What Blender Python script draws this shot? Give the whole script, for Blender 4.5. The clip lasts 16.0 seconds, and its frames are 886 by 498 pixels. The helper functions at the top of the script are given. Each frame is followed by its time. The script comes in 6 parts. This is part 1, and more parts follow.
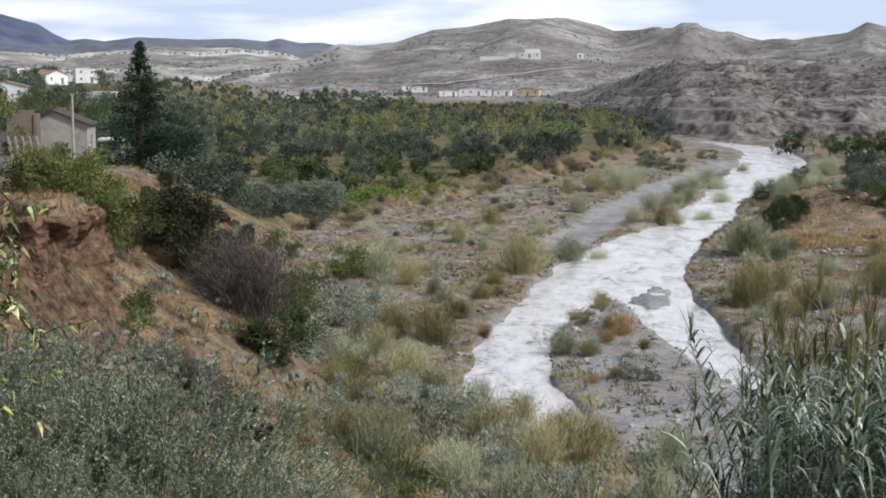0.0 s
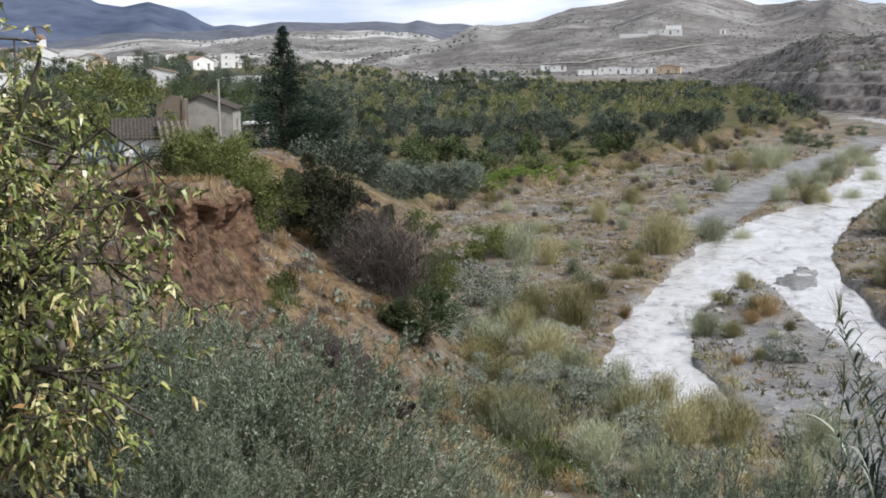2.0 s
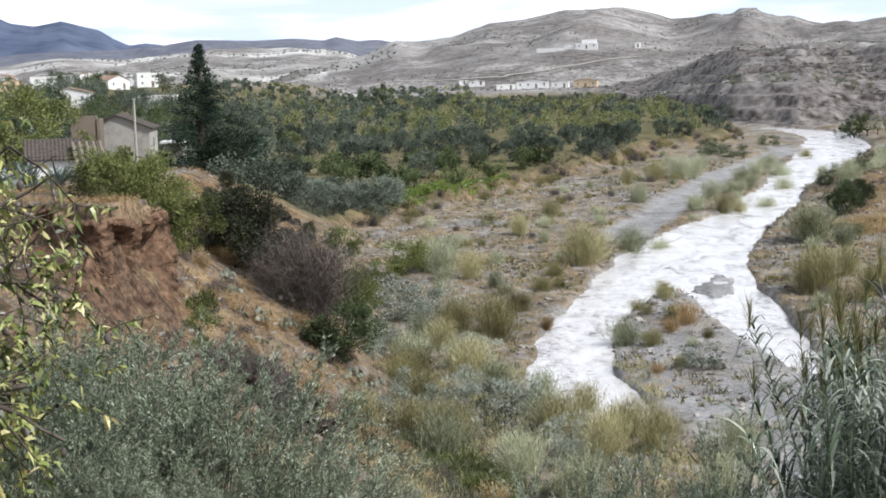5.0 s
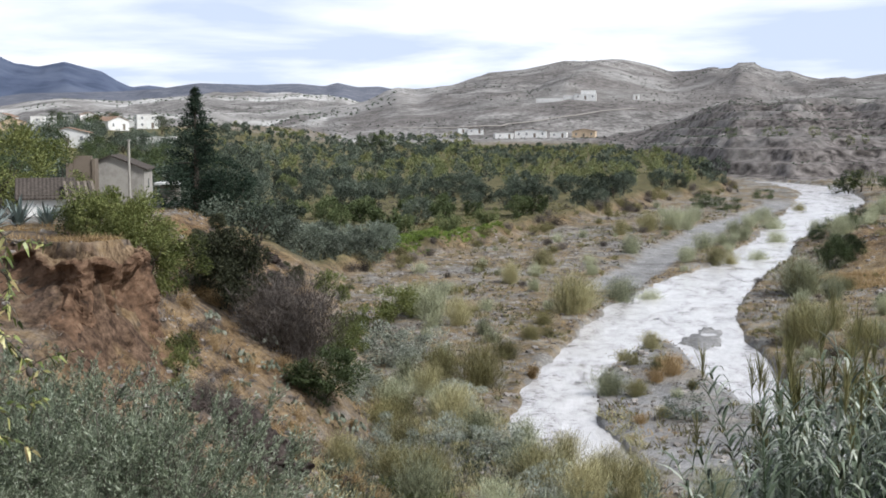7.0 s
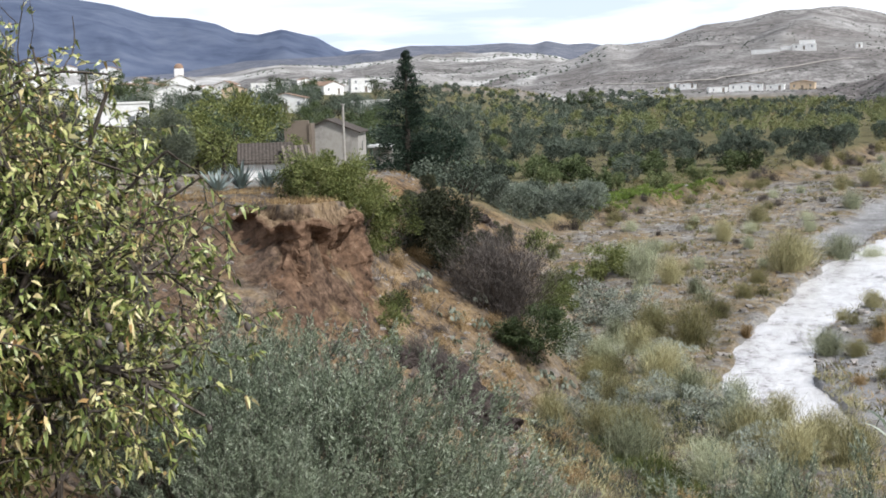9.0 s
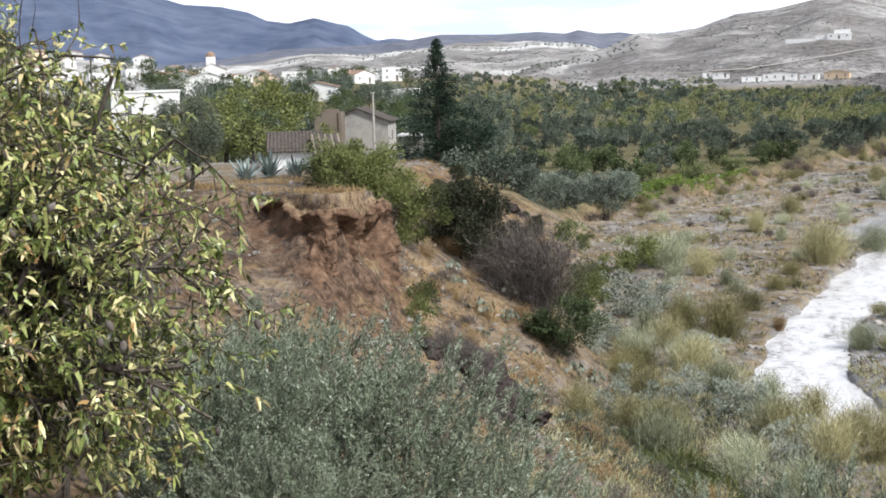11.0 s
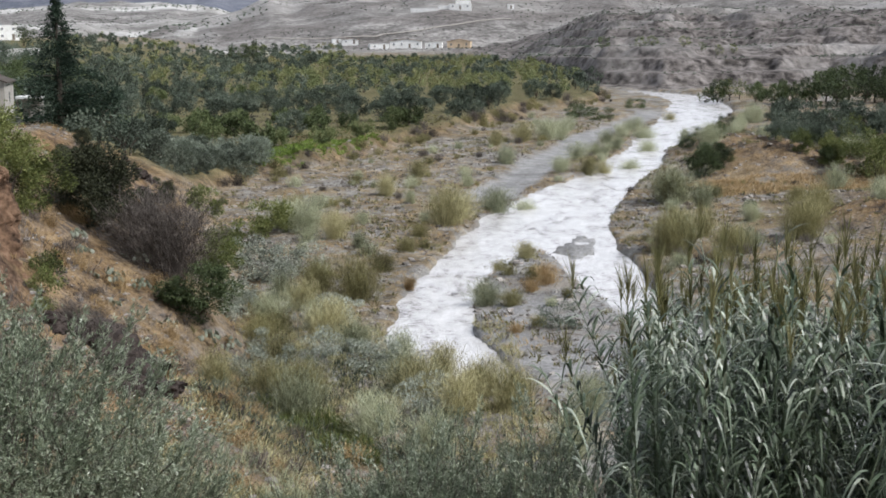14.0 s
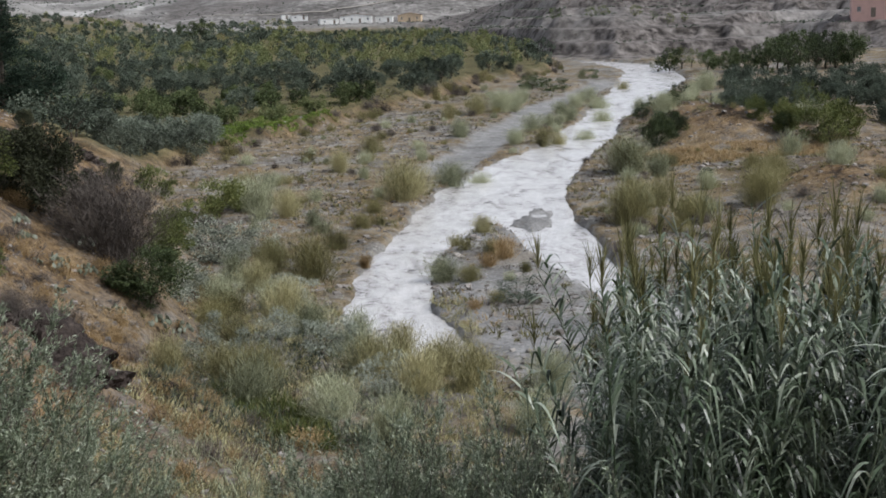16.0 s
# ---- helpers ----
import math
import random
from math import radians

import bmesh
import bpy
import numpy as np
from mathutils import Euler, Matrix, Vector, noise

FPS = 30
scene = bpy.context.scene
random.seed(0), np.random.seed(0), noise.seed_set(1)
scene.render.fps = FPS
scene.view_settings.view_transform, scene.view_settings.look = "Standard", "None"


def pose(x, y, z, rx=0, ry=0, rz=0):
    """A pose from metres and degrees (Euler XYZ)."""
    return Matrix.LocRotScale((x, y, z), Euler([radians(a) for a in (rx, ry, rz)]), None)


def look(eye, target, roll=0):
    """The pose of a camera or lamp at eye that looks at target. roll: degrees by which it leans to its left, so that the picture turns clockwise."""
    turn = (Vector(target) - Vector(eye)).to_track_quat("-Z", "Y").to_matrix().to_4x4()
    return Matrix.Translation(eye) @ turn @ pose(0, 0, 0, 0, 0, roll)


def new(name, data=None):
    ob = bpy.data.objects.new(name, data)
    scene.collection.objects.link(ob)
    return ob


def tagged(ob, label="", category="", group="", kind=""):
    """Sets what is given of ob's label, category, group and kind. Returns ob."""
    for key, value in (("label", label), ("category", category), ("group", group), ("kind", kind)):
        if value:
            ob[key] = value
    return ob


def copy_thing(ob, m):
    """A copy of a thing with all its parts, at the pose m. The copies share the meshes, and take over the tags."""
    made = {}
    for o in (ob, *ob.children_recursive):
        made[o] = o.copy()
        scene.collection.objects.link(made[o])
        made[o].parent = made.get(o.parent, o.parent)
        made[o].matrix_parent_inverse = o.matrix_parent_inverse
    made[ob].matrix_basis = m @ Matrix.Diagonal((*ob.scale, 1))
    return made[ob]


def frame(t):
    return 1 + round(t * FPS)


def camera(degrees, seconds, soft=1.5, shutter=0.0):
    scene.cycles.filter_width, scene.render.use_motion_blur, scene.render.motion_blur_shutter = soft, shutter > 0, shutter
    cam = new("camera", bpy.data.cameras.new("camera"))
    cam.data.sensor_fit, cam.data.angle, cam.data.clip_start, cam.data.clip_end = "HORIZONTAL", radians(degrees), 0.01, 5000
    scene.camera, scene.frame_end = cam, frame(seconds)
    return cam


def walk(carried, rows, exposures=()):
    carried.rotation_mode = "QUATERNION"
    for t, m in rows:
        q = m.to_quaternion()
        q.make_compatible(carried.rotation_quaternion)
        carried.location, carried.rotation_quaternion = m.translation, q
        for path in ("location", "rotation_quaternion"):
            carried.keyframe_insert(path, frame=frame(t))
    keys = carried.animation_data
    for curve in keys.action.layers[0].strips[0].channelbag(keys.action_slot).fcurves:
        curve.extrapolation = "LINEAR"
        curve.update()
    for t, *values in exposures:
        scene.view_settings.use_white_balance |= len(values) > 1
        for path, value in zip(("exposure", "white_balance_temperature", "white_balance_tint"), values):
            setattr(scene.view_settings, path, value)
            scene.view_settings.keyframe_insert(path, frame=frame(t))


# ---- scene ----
cam = camera(39.0, 16.0, soft=1.8)
PATH = [
    (0.0, pose(-0.000, 0.000, 14.000, 83.014, -0.168, 0.033)),
    (0.5, pose(-0.006, -0.019, 14.002, 82.496, 0.129, 0.910)),
    (1.0, pose(-0.003, -0.005, 13.999, 82.301, 0.209, 2.635)),
    (1.5, pose(-0.006, -0.013, 14.000, 82.163, 0.355, 3.234)),
    (2.0, pose(-0.020, -0.068, 14.010, 82.144, 0.789, 6.313)),
    (2.5, pose(-0.020, -0.154, 14.016, 82.584, 1.392, 9.484)),
    (3.0, pose(-0.024, -0.212, 14.021, 82.774, 1.001, 11.000)),
    (3.5, pose(-0.030, -0.192, 14.020, 82.902, 1.201, 11.437)),
    (4.0, pose(0.001, -0.203, 14.003, 82.956, 1.125, 7.340)),
    (4.5, pose(0.010, -0.138, 13.994, 82.560, 2.186, 3.114)),
    (7.0, pose(0.624, -0.321, 13.969, 84.941, 0.369, 2.642)),
    (7.5, pose(0.705, -0.410, 13.977, 84.387, 0.702, 3.284)),
    (8.0, pose(0.718, -0.436, 13.973, 83.553, 1.211, 6.155)),
    (8.5, pose(0.715, -0.461, 13.965, 83.585, 1.702, 9.821)),
    (9.0, pose(0.779, -0.591, 14.002, 83.242, 1.869, 12.179)),
    (11.5, pose(0.731, 0.009, 13.973, 82.728, 1.734, 13.598)),
    (12.0, pose(0.741, 0.053, 13.964, 82.539, 1.802, 10.552)),
    (12.5, pose(0.739, 0.121, 13.955, 82.129, 1.610, 7.652)),
    (13.0, pose(0.774, 0.130, 13.951, 81.608, 1.390, 3.926)),
    (13.5, pose(0.762, 0.088, 13.951, 81.116, 1.087, -0.553)),
    (14.0, pose(0.757, 0.074, 13.952, 80.868, 0.565, -3.022)),
    (14.5, pose(0.808, 0.694, 13.884, 80.476, 1.144, -3.755)),
    (15.0, pose(0.837, 1.274, 13.820, 80.076, 1.710, -4.146)),
    (15.5, pose(0.838, 1.294, 13.818, 79.897, 1.853, -4.510)),
    (16.0, pose(0.840, 1.324, 13.814, 79.662, 1.627, -5.245)),
]
walk(cam, PATH, [(0.0, 0.16, 6250, 10), (1.5, 0.16, 6250, 10), (2.0, 0.19, 6250, 10), (3.0, 0.38, 6250, 10), (4.5, 0.56, 6250, 10), (7.0, 0.26, 6250, 10), (8.0, 0.30, 6250, 10), (9.0, 0.47, 6250, 10), (11.5, 0.65, 6250, 10), (12.5, 0.67, 6250, 10), (14.0, 0.32, 6250, 10), (14.5, 0.08, 6250, 10), (15.0, 0.05, 6250, 10), (16.0, -0.05, 6250, 10)])

# ---- world, sun, exposure ----
scene.view_settings.exposure = 0.0
SUN_ELEV, SUN_AZ = 46.0, 112.0     # degrees; azimuth clockwise from +y
world = bpy.data.worlds.new("overcast_sky")
scene.world = world
world.use_nodes = True
wn, wl = world.node_tree.nodes, world.node_tree.links
wn.clear()


sky = wn.new("ShaderNodeTexSky")
sky.sky_type, sky.sun_disc = "NISHITA", False
sky.sun_elevation, sky.sun_rotation = radians(SUN_ELEV), radians(SUN_AZ)
sky.dust_density = 3.0
sky_bg = wn.new("ShaderNodeBackground")
sky_bg.inputs["Strength"].default_value = 0.10
wl.new(sky.outputs[0], sky_bg.inputs["Color"])
wco = wn.new("ShaderNodeTexCoord")
wsep = wn.new("ShaderNodeSeparateXYZ")
wl.new(wco.outputs["Generated"], wsep.inputs[0])
# cloud deck: directions projected on a high flat layer
wz = wn.new("ShaderNodeMath"); wz.operation = "MAXIMUM"; wz.inputs[1].default_value = 0.0
wl.new(wsep.outputs["Z"], wz.inputs[0])
wza = wn.new("ShaderNodeMath"); wza.operation = "ADD"; wza.inputs[1].default_value = 0.10
wl.new(wz.outputs[0], wza.inputs[0])
wdiv = wn.new("ShaderNodeVectorMath"); wdiv.operation = "DIVIDE"
wcomb = wn.new("ShaderNodeCombineXYZ")
for k in range(3):
    wl.new(wza.outputs[0], wcomb.inputs[k])
wl.new(wco.outputs["Generated"], wdiv.inputs[0])
wl.new(wcomb.outputs[0], wdiv.inputs[1])
wmap = wn.new("ShaderNodeMapping")
wmap.inputs["Scale"].default_value = (0.8, 0.8, 0.0)
wmap.inputs["Location"].default_value = (1.7, 0.4, 0.0)
wl.new(wdiv.outputs[0], wmap.inputs[0])
wnoise = wn.new("ShaderNodeTexNoise")
wnoise.inputs["Scale"].default_value = 0.75
wnoise.inputs["Detail"].default_value = 7.0
wnoise.inputs["Roughness"].default_value = 0.52
wnoise.inputs["Distortion"].default_value = 0.3
wl.new(wmap.outputs[0], wnoise.inputs["Vector"])
wramp = wn.new("ShaderNodeValToRGB")
wramp.color_ramp.elements[0].position, wramp.color_ramp.elements[0].color = 0.42, (0.60, 0.68, 0.84, 1)
wramp.color_ramp.elements[1].position, wramp.color_ramp.elements[1].color = 0.59, (1.02, 1.03, 1.06, 1)
wl.new(wnoise.outputs["Fac"], wramp.inputs[0])
cloud_bg = wn.new("ShaderNodeBackground")
# the cloud deck is thick overhead and thins out towards the horizon
wthin = wn.new("ShaderNodeMapRange")
wthin.interpolation_type = "SMOOTHSTEP"
for k, v in ((1, 0.0), (2, 0.75), (3, 1.04), (4, 0.40)):
    wthin.inputs[k].default_value = v
wl.new(wz.outputs[0], wthin.inputs[0])
wl.new(wthin.outputs[0], cloud_bg.inputs["Strength"])
wl.new(wramp.outputs[0], cloud_bg.inputs["Color"])
wmix = wn.new("ShaderNodeMixShader")
wmix.inputs[0].default_value = 0.93
wl.new(sky_bg.outputs[0], wmix.inputs[1])
wl.new(cloud_bg.outputs[0], wmix.inputs[2])
wout = wn.new("ShaderNodeOutputWorld")
wl.new(wmix.outputs[0], wout.inputs["Surface"])

sun = new("sun", bpy.data.lights.new("sun", "SUN"))
sun.data.energy, sun.data.angle, sun.data.color = 3.5, radians(9), (1.0, 0.97, 0.94)
_sa, _se = radians(SUN_AZ), radians(SUN_ELEV)
sun.matrix_world = look((0, 0, 0), (-math.sin(_sa) * math.cos(_se), -math.cos(_sa) * math.cos(_se), -math.sin(_se)))
sun.location = (0, -40, 80)

# ---- plan of the land, as functions ----
rng = np.random.default_rng(7)


def fade(a, b, v):
    t = np.clip((v - a) / (b - a), 0, 1)
    return t * t * (3 - 2 * t)


_LAT = np.random.default_rng(3).random((256, 256))


def vnoise(x, y):
    """Smooth lattice noise, 0 to 1."""
    xi, yi = np.floor(x).astype(int), np.floor(y).astype(int)
    fx, fy = x - xi, y - yi
    fx, fy = fx * fx * (3 - 2 * fx), fy * fy * (3 - 2 * fy)
    a, b = _LAT[xi % 256, yi % 256], _LAT[(xi + 1) % 256, yi % 256]
    c, d = _LAT[xi % 256, (yi + 1) % 256], _LAT[(xi + 1) % 256, (yi + 1) % 256]
    return (a * (1 - fx) + b * fx) * (1 - fy) + (c * (1 - fx) + d * fx) * fy


def fbm(x, y, octaves=4, gain=0.5):
    total, amp, norm = 0.0, 1.0, 0.0
    for k in range(octaves):
        total = total + amp * vnoise(x * 2 ** k + 17.3 * k, y * 2 ** k + 9.1 * k)
        norm += amp
        amp *= gain
    return total / norm


def ridged(x, y, octaves=4):
    total, amp, norm = 0.0, 1.0, 0.0
    for k in range(octaves):
        total = total + amp * (1 - np.abs(2 * vnoise(x * 2 ** k + 5.3 * k, y * 2 ** k + 3.7 * k) - 1))
        norm += amp
        amp *= 0.5
    return total / norm


def valley(y):
    return np.minimum(0.0235 * 20 * np.logaddexp(0, (y - 70) / 20), 12.8)


def crest_x(y):
    return np.interp(y, (-30, -6, 0, 2, 6, 12, 20, 28, 36, 46, 54, 62, 80, 90, 100, 128, 165),
                     (40, 14, 3, -2.5, -10, -15, -19, -23, -23, -22, -20.5, -18.8, -19.8, -24, -30, -34, -60))


def foot_x(y):
    return np.interp(y, (-30, 0, 6, 12, 20, 30, 38, 42, 50, 60, 80, 100, 128, 165),
                     (70, 30, 22, 18, 10, 4, 0, -2, -4.5, -5.5, -9, -12, -16, -45))


def terrace_z(y):
    return np.interp(y, (-30, 0, 8, 20, 30, 38, 60, 80, 100, 128, 165), (12.4, 12.4, 12.2, 11.8, 11.3, 10.8, 9.7, 9.3, 8.4, 6.6, 3.0))


def river_left(y):
    return np.interp(y, (0, 12, 25, 35, 49, 53.5, 58, 69, 78, 93, 104, 115, 126, 148, 193, 231, 255, 270),
                     (46, 34, 20, 13, 7.4, 2.6, 1.2, 2.2, 4.3, 7.5, 11.2, 15.9, 21.8, 30, 44.8, 55.6, 56.5, 48))


def river_right(y):
    return np.interp(y, (0, 12, 25, 35, 45, 58, 66, 83, 93, 111, 124, 154, 178, 209, 230, 250, 270),
                     (66, 48, 32, 23.5, 19.8, 17.4, 16.4, 17.0, 17.9, 22.9, 28, 37.8, 47.7, 60.7, 65, 66.5, 58))


def island_left(y):
    return np.interp(y, (30, 45, 55, 62, 67, 75, 86), (12.5, 7.5, 6.0, 5.5, 5.6, 7.4, 11.2))


def island_right(y):
    return np.interp(y, (30, 45, 55, 62, 67, 75, 80, 86), (19.0, 16.4, 14.7, 13.7, 12.9, 12.4, 12.1, 11.3))


def dry_x(y):
    return np.interp(y, (105, 115, 124, 139, 170, 198, 215), (8, 11.5, 15.0, 19.6, 30.5, 43.0, 50))


def orchard_x(y):
    return np.interp(y, (100, 116, 131, 140, 150, 160, 170, 179, 218, 231, 262, 320, 480), (-22, -15, -8, -3.5, 0.5, 4.5, 10, 15, 29, 42, 48, 50, 62))


BLUFF_X = (-26, -19.5, -16.6, -14.6, -13.5, -12.9, -12.0, -11.3, -10.9)
BLUFF_Y = (42, 40.3, 38.8, 38.1, 37.2, 36.3, 36.0, 36.5, 37.4)


def in_island(x, y):
    return fade(-0.3, 0.3, x - island_left(y)) * fade(-0.3, 0.3, island_right(y) - x) * fade(87, 85.5, y) * fade(28, 32, y)


def in_river(x, y):
    wob = 1.5 * (fbm(x / 5, y / 5, 3) - 0.5)
    bed = fade(-0.4, 0.4, x - river_left(y) + wob) * fade(-0.4, 0.4, river_right(y) - x + wob) * fade(272, 266, y)
    bar = fade(1.15, 0.8, np.hypot((x - 14.6 - 0.10 * (y - 85)) / 1.5, (y - 85.0) / 5.4) + 1.5 * (fbm(x / 1.3, y / 2.6, 3) - 0.5))
    return bed * (1 - in_island(x + wob, y)) * (1 - 0.74 * bar)


def layer(rad, az, keys, crest, foot, foot_z, power=0.8, back=0.12):
    """A range of hills: skyline elevation by azimuth, seen from the middle of the plan."""
    elev = np.interp(az, [k[0] for k in keys], [k[1] for k in keys])
    top = 14 + crest * np.tan(np.radians(elev))
    s = np.clip((rad - foot) / (crest - foot), 0, 1)
    up = foot_z + (top - foot_z) * s ** power
    return np.where(rad < foot, -50.0, np.where(rad > crest, top - (rad - crest) * back, up)), s


FAR_RIGHT = ((-40, 0.6), (-9, 0.9), (-6, 1.6), (-4.7, 2.1), (-3.7, 2.06), (-2.2, 2.32), (-0.5, 2.95), (1.1, 3.08), (2.9, 3.45), (5.5, 3.36), (6.5, 3.26), (7.1, 3.1), (7.6, 2.9), (8.5, 2.92),
             (9.5, 2.97), (10.3, 3.03), (10.55, 3.24), (11.25, 3.24), (11.55, 3.03), (12.7, 2.7), (14.1, 2.42), (17.0, 2.44), (17.7, 2.7), (18.45, 3.05), (19.0, 2.88), (20, 2.6), (26, 2.4), (60, 3))
MIDDLE = ((-60, 1.4), (-30, 1.3), (-24, 1.6), (-21, 2.05), (-17, 2.15), (-15.1, 2.3), (-13.6, 2.52), (-11, 2.44), (-9.2, 2.5), (-8, 2.38), (-7.4, 2.53), (-6.5, 2.33), (-5.5, 2.36), (-4.7, 2.2), (0, 2.0), (60, 2.0))
PALE = ((-60, 0.8), (-30, 0.9), (-22, 1.5), (-19.4, 1.84), (-16.8, 1.72), (-14.3, 1.94), (-12.7, 2.1), (-9.1, 2.05), (-7, 1.85), (-6.1, 1.54), (-4.5, 1.2), (0, 1.3), (60, 1))
MOUNTAIN = ((-70, 7), (-40, 6), (-30, 5.2), (-26.6, 4.6), (-25, 4.1), (-23.4, 3.98), (-22.2, 3.72), (-21.4, 3.34), (-20.4, 3.2), (-19.3, 3.42), (-18.2, 3.12), (-17.75, 3.02), (-17.1, 2.6), (-16.5, 2.33),
            (-15.8, 2.42), (-15.1, 2.33), (-12, 1.6), (-10, 1.2), (60, 1))
VILLAGE_HILL = ((-70, 4), (-40, 2.9), (-32, 2.15), (-27.4, 1.6), (-25, 0.95), (-22, 0.55), (-18, 0.3), (-14, 0.0), (-9, -0.6), (60, -0.6))


def near_hill(rad, az):
    crest = np.interp(az, (3, 6.3, 8.8, 10.5, 20, 40, 70), (640, 560, 500, 470, 430, 360, 300))
    foot = np.interp(az, (3, 6, 8, 10, 13, 16, 20, 30, 70), (600, 400, 330, 285, 272, 276, 285, 270, 200))
    top = np.interp(az, (3, 4.2, 6.3, 8.8, 10.5, 20, 40, 70), (12, 13.2, 16, 23.5, 27, 25.5, 28, 32))
    base = np.interp(az, (3, 6, 9, 20, 70), (12.8, 8.0, 4.8, 4.8, 3))
    s = np.clip((rad - foot) / (crest - foot), 0, 1)
    prof = np.interp(s, (0, 0.08, 0.14, 0.34, 0.42, 0.75, 1), (0, 0.22, 0.34, 0.42, 0.46, 0.86, 1))
    return np.where(rad < foot, -50.0, np.where(rad > crest, top + (rad - crest) * 0.012, base + (top - base) * prof)), s


def land(x, y, masks=False):
    """Height of the ground; with masks, also what covers it."""
    rad, az = np.hypot(x, y), np.degrees(np.arctan2(x, y))
    zv = valley(y)
    fine = fbm(x / 3.1, y / 3.1, 4) - 0.5
    h = zv + 0.5 * fine * fade(1200, 200, rad) + 1.0 * (fbm(x / 17, y / 17, 3) - 0.5)
    # eroded step in front of the orchard
    ox = orchard_x(y) + 2.5 * (fbm(x / 6, y / 6, 3) - 0.5)
    orch = fade(0.0, 2.2, ox - x) * fade(106, 118, y) * fade(560, 480, y)
    h = h + 1.1 * orch
    spoil = fade(2.8, 0.4, np.abs(ox - x - 1.3)) * fade(106, 118, y) * fade(300, 260, y)
    h = h + spoil * (0.8 * fbm(x / 4 + 40, y / 4, 3) + 1.2 * (ridged(x / 1.7, y / 1.7, 3) - 0.5))
    # ground rises towards the village
    h = h + 8 * fade(-50, -130, x) * fade(130, 270, y)
    # right bank: spoil heaps and a slow rise
    side = np.maximum(0, x - river_right(y))
    h = h + 0.02 * np.minimum(side, 60) * fade(20, 60, y)
    heap = 0.0
    for bx, by, bz, br in ((47, 121, 1.8, 8), (38, 120, 2.3, 5.5), (41, 140, 2.2, 7), (36.5, 86.5, 1.9, 4.5), (42, 95, 1.4, 6), (56, 133, 1.6, 8), (50, 100, 1.5, 8), (30, 75, 0.9, 5)):
        heap = heap + bz * np.exp(-((x - bx) ** 2 + (y - by) ** 2) / br ** 2) * (0.7 + 0.6 * fbm(x / 4, y / 4, 3))
    h = h + heap
    # terrace and its bank
    cx, fx, zt = crest_x(y), foot_x(y), terrace_z(y)
    wob = 2.4 * (fbm(x / 7 + 3, y / 7, 3) - 0.5)
    u = np.clip((x + wob - cx) / (fx - cx), 0, 1)
    bank = np.where(u >= 1, -9.0, zt * (1 - u ** 1.3) + np.minimum(zv, 2) * u)
    bank = bank + 1.3 * (fbm(x / 5, y / 5, 4) - 0.5) * fade(0, 0.25, u) * fade(1, 0.8, u) + 0.5 * fine
    # earth bluff that stands out of the bank
    ex = -11.5 + 0 * x
    ey = np.interp(x, BLUFF_X, BLUFF_Y) + 0.75
    talus = np.exp(-np.maximum(0, np.maximum(ey - y, x - ex) / 2.4)) * fade(46, 40, y) * fade(30, 34, y)
    bank = bank + (2.3 + 1.1 * (ridged(x / 1.6, y / 1.6, 3) - 0.5)) * talus
    bank = np.minimum(bank, zt + 0.25 * fine + 0.1)
    bluff = fade(0, 0.3, y - ey) * fade(0, 0.35, ex - x) * fade(43.5, 41, y)
    bank = bank + bluff * np.maximum(0, zt + 0.25 * fine - bank)
    # rocky rib beyond the gully
    rib = np.exp(-((x + 14.5 + 0.05 * (y - 70)) / 3.0) ** 2) * fade(55, 66, y) * fade(96, 82, y)
    bank = bank + 0.6 * rib * (fbm(x / 2.3, y / 2.3, 3) + 0.2)
    bank = np.where(y > 164.5, -9.0, bank)
    on_bank = fade(-0.2, 0.6, bank - h) * fade(165, 150, y)
    h = np.maximum(h, bank)
    riv = in_river(x, y)
    h = h - riv * 1.0
    dry = fade(3.2, 2.0, np.abs(x - dry_x(y) + 2 * (fbm(x / 6, y / 6, 2) - 0.5))) * fade(104, 112, y) * fade(215, 200, y)
    h = h - 0.25 * dry
    flat = h
    # hills
    n1, s1 = near_hill(rad, az)
    n1 = n1 + np.where(n1 > -40, (4.5 * (ridged(az * 0.30 + 1.2 * fbm(x / 40, y / 40, 2), rad / 130, 4) - 0.62) + 2.2 * (fbm(x / 11, y / 11, 4) - 0.5)) * fade(0, 0.05, s1), 0)
    # beds of harder rock stand out as ledges
    bed = (n1 + 2.6 * (fbm(x / 60, y / 60, 3) - 0.5)) / 2.7
    ledge = 2.7 * (fade(0.62, 0.98, bed - np.floor(bed)) - (bed - np.floor(bed)))
    n1 = n1 + np.where(n1 > -40, 0.85 * ledge * fade(0.36, 0.5, fbm(x / 45 + 8, y / 45, 3)), 0)
    n2, s2 = layer(rad, az, FAR_RIGHT, 1150, 620, 12.8, 0.62)
    n2 = n2 + np.where(n2 > -40, (15 * (ridged(az * 0.21 + 5 + 1.5 * fbm(x / 150, y / 150, 2), rad / 420, 4) - 0.62) + 6 * (fbm(x / 55, y / 55, 4) - 0.5)) * fade(0.08, 0.42, s2) * fade(1.0, 0.8, s2), 0)
    n3, s3 = layer(rad, az, PALE, 1600, 560, 12.8, 1.0)
    n3 = n3 + np.where(n3 > -40, (14 * (ridged(az * 0.3 + 1.5 * fbm(x / 200, y / 200, 2), rad / 500, 4) - 0.62) + 5 * (fbm(x / 70, y / 70, 3) - 0.5)) * fade(0, 0.15, s3) * fade(1.0, 0.85, s3), 0)
    n4, s4 = layer(rad, az, MIDDLE, 2600, 1700, 15, 0.9)
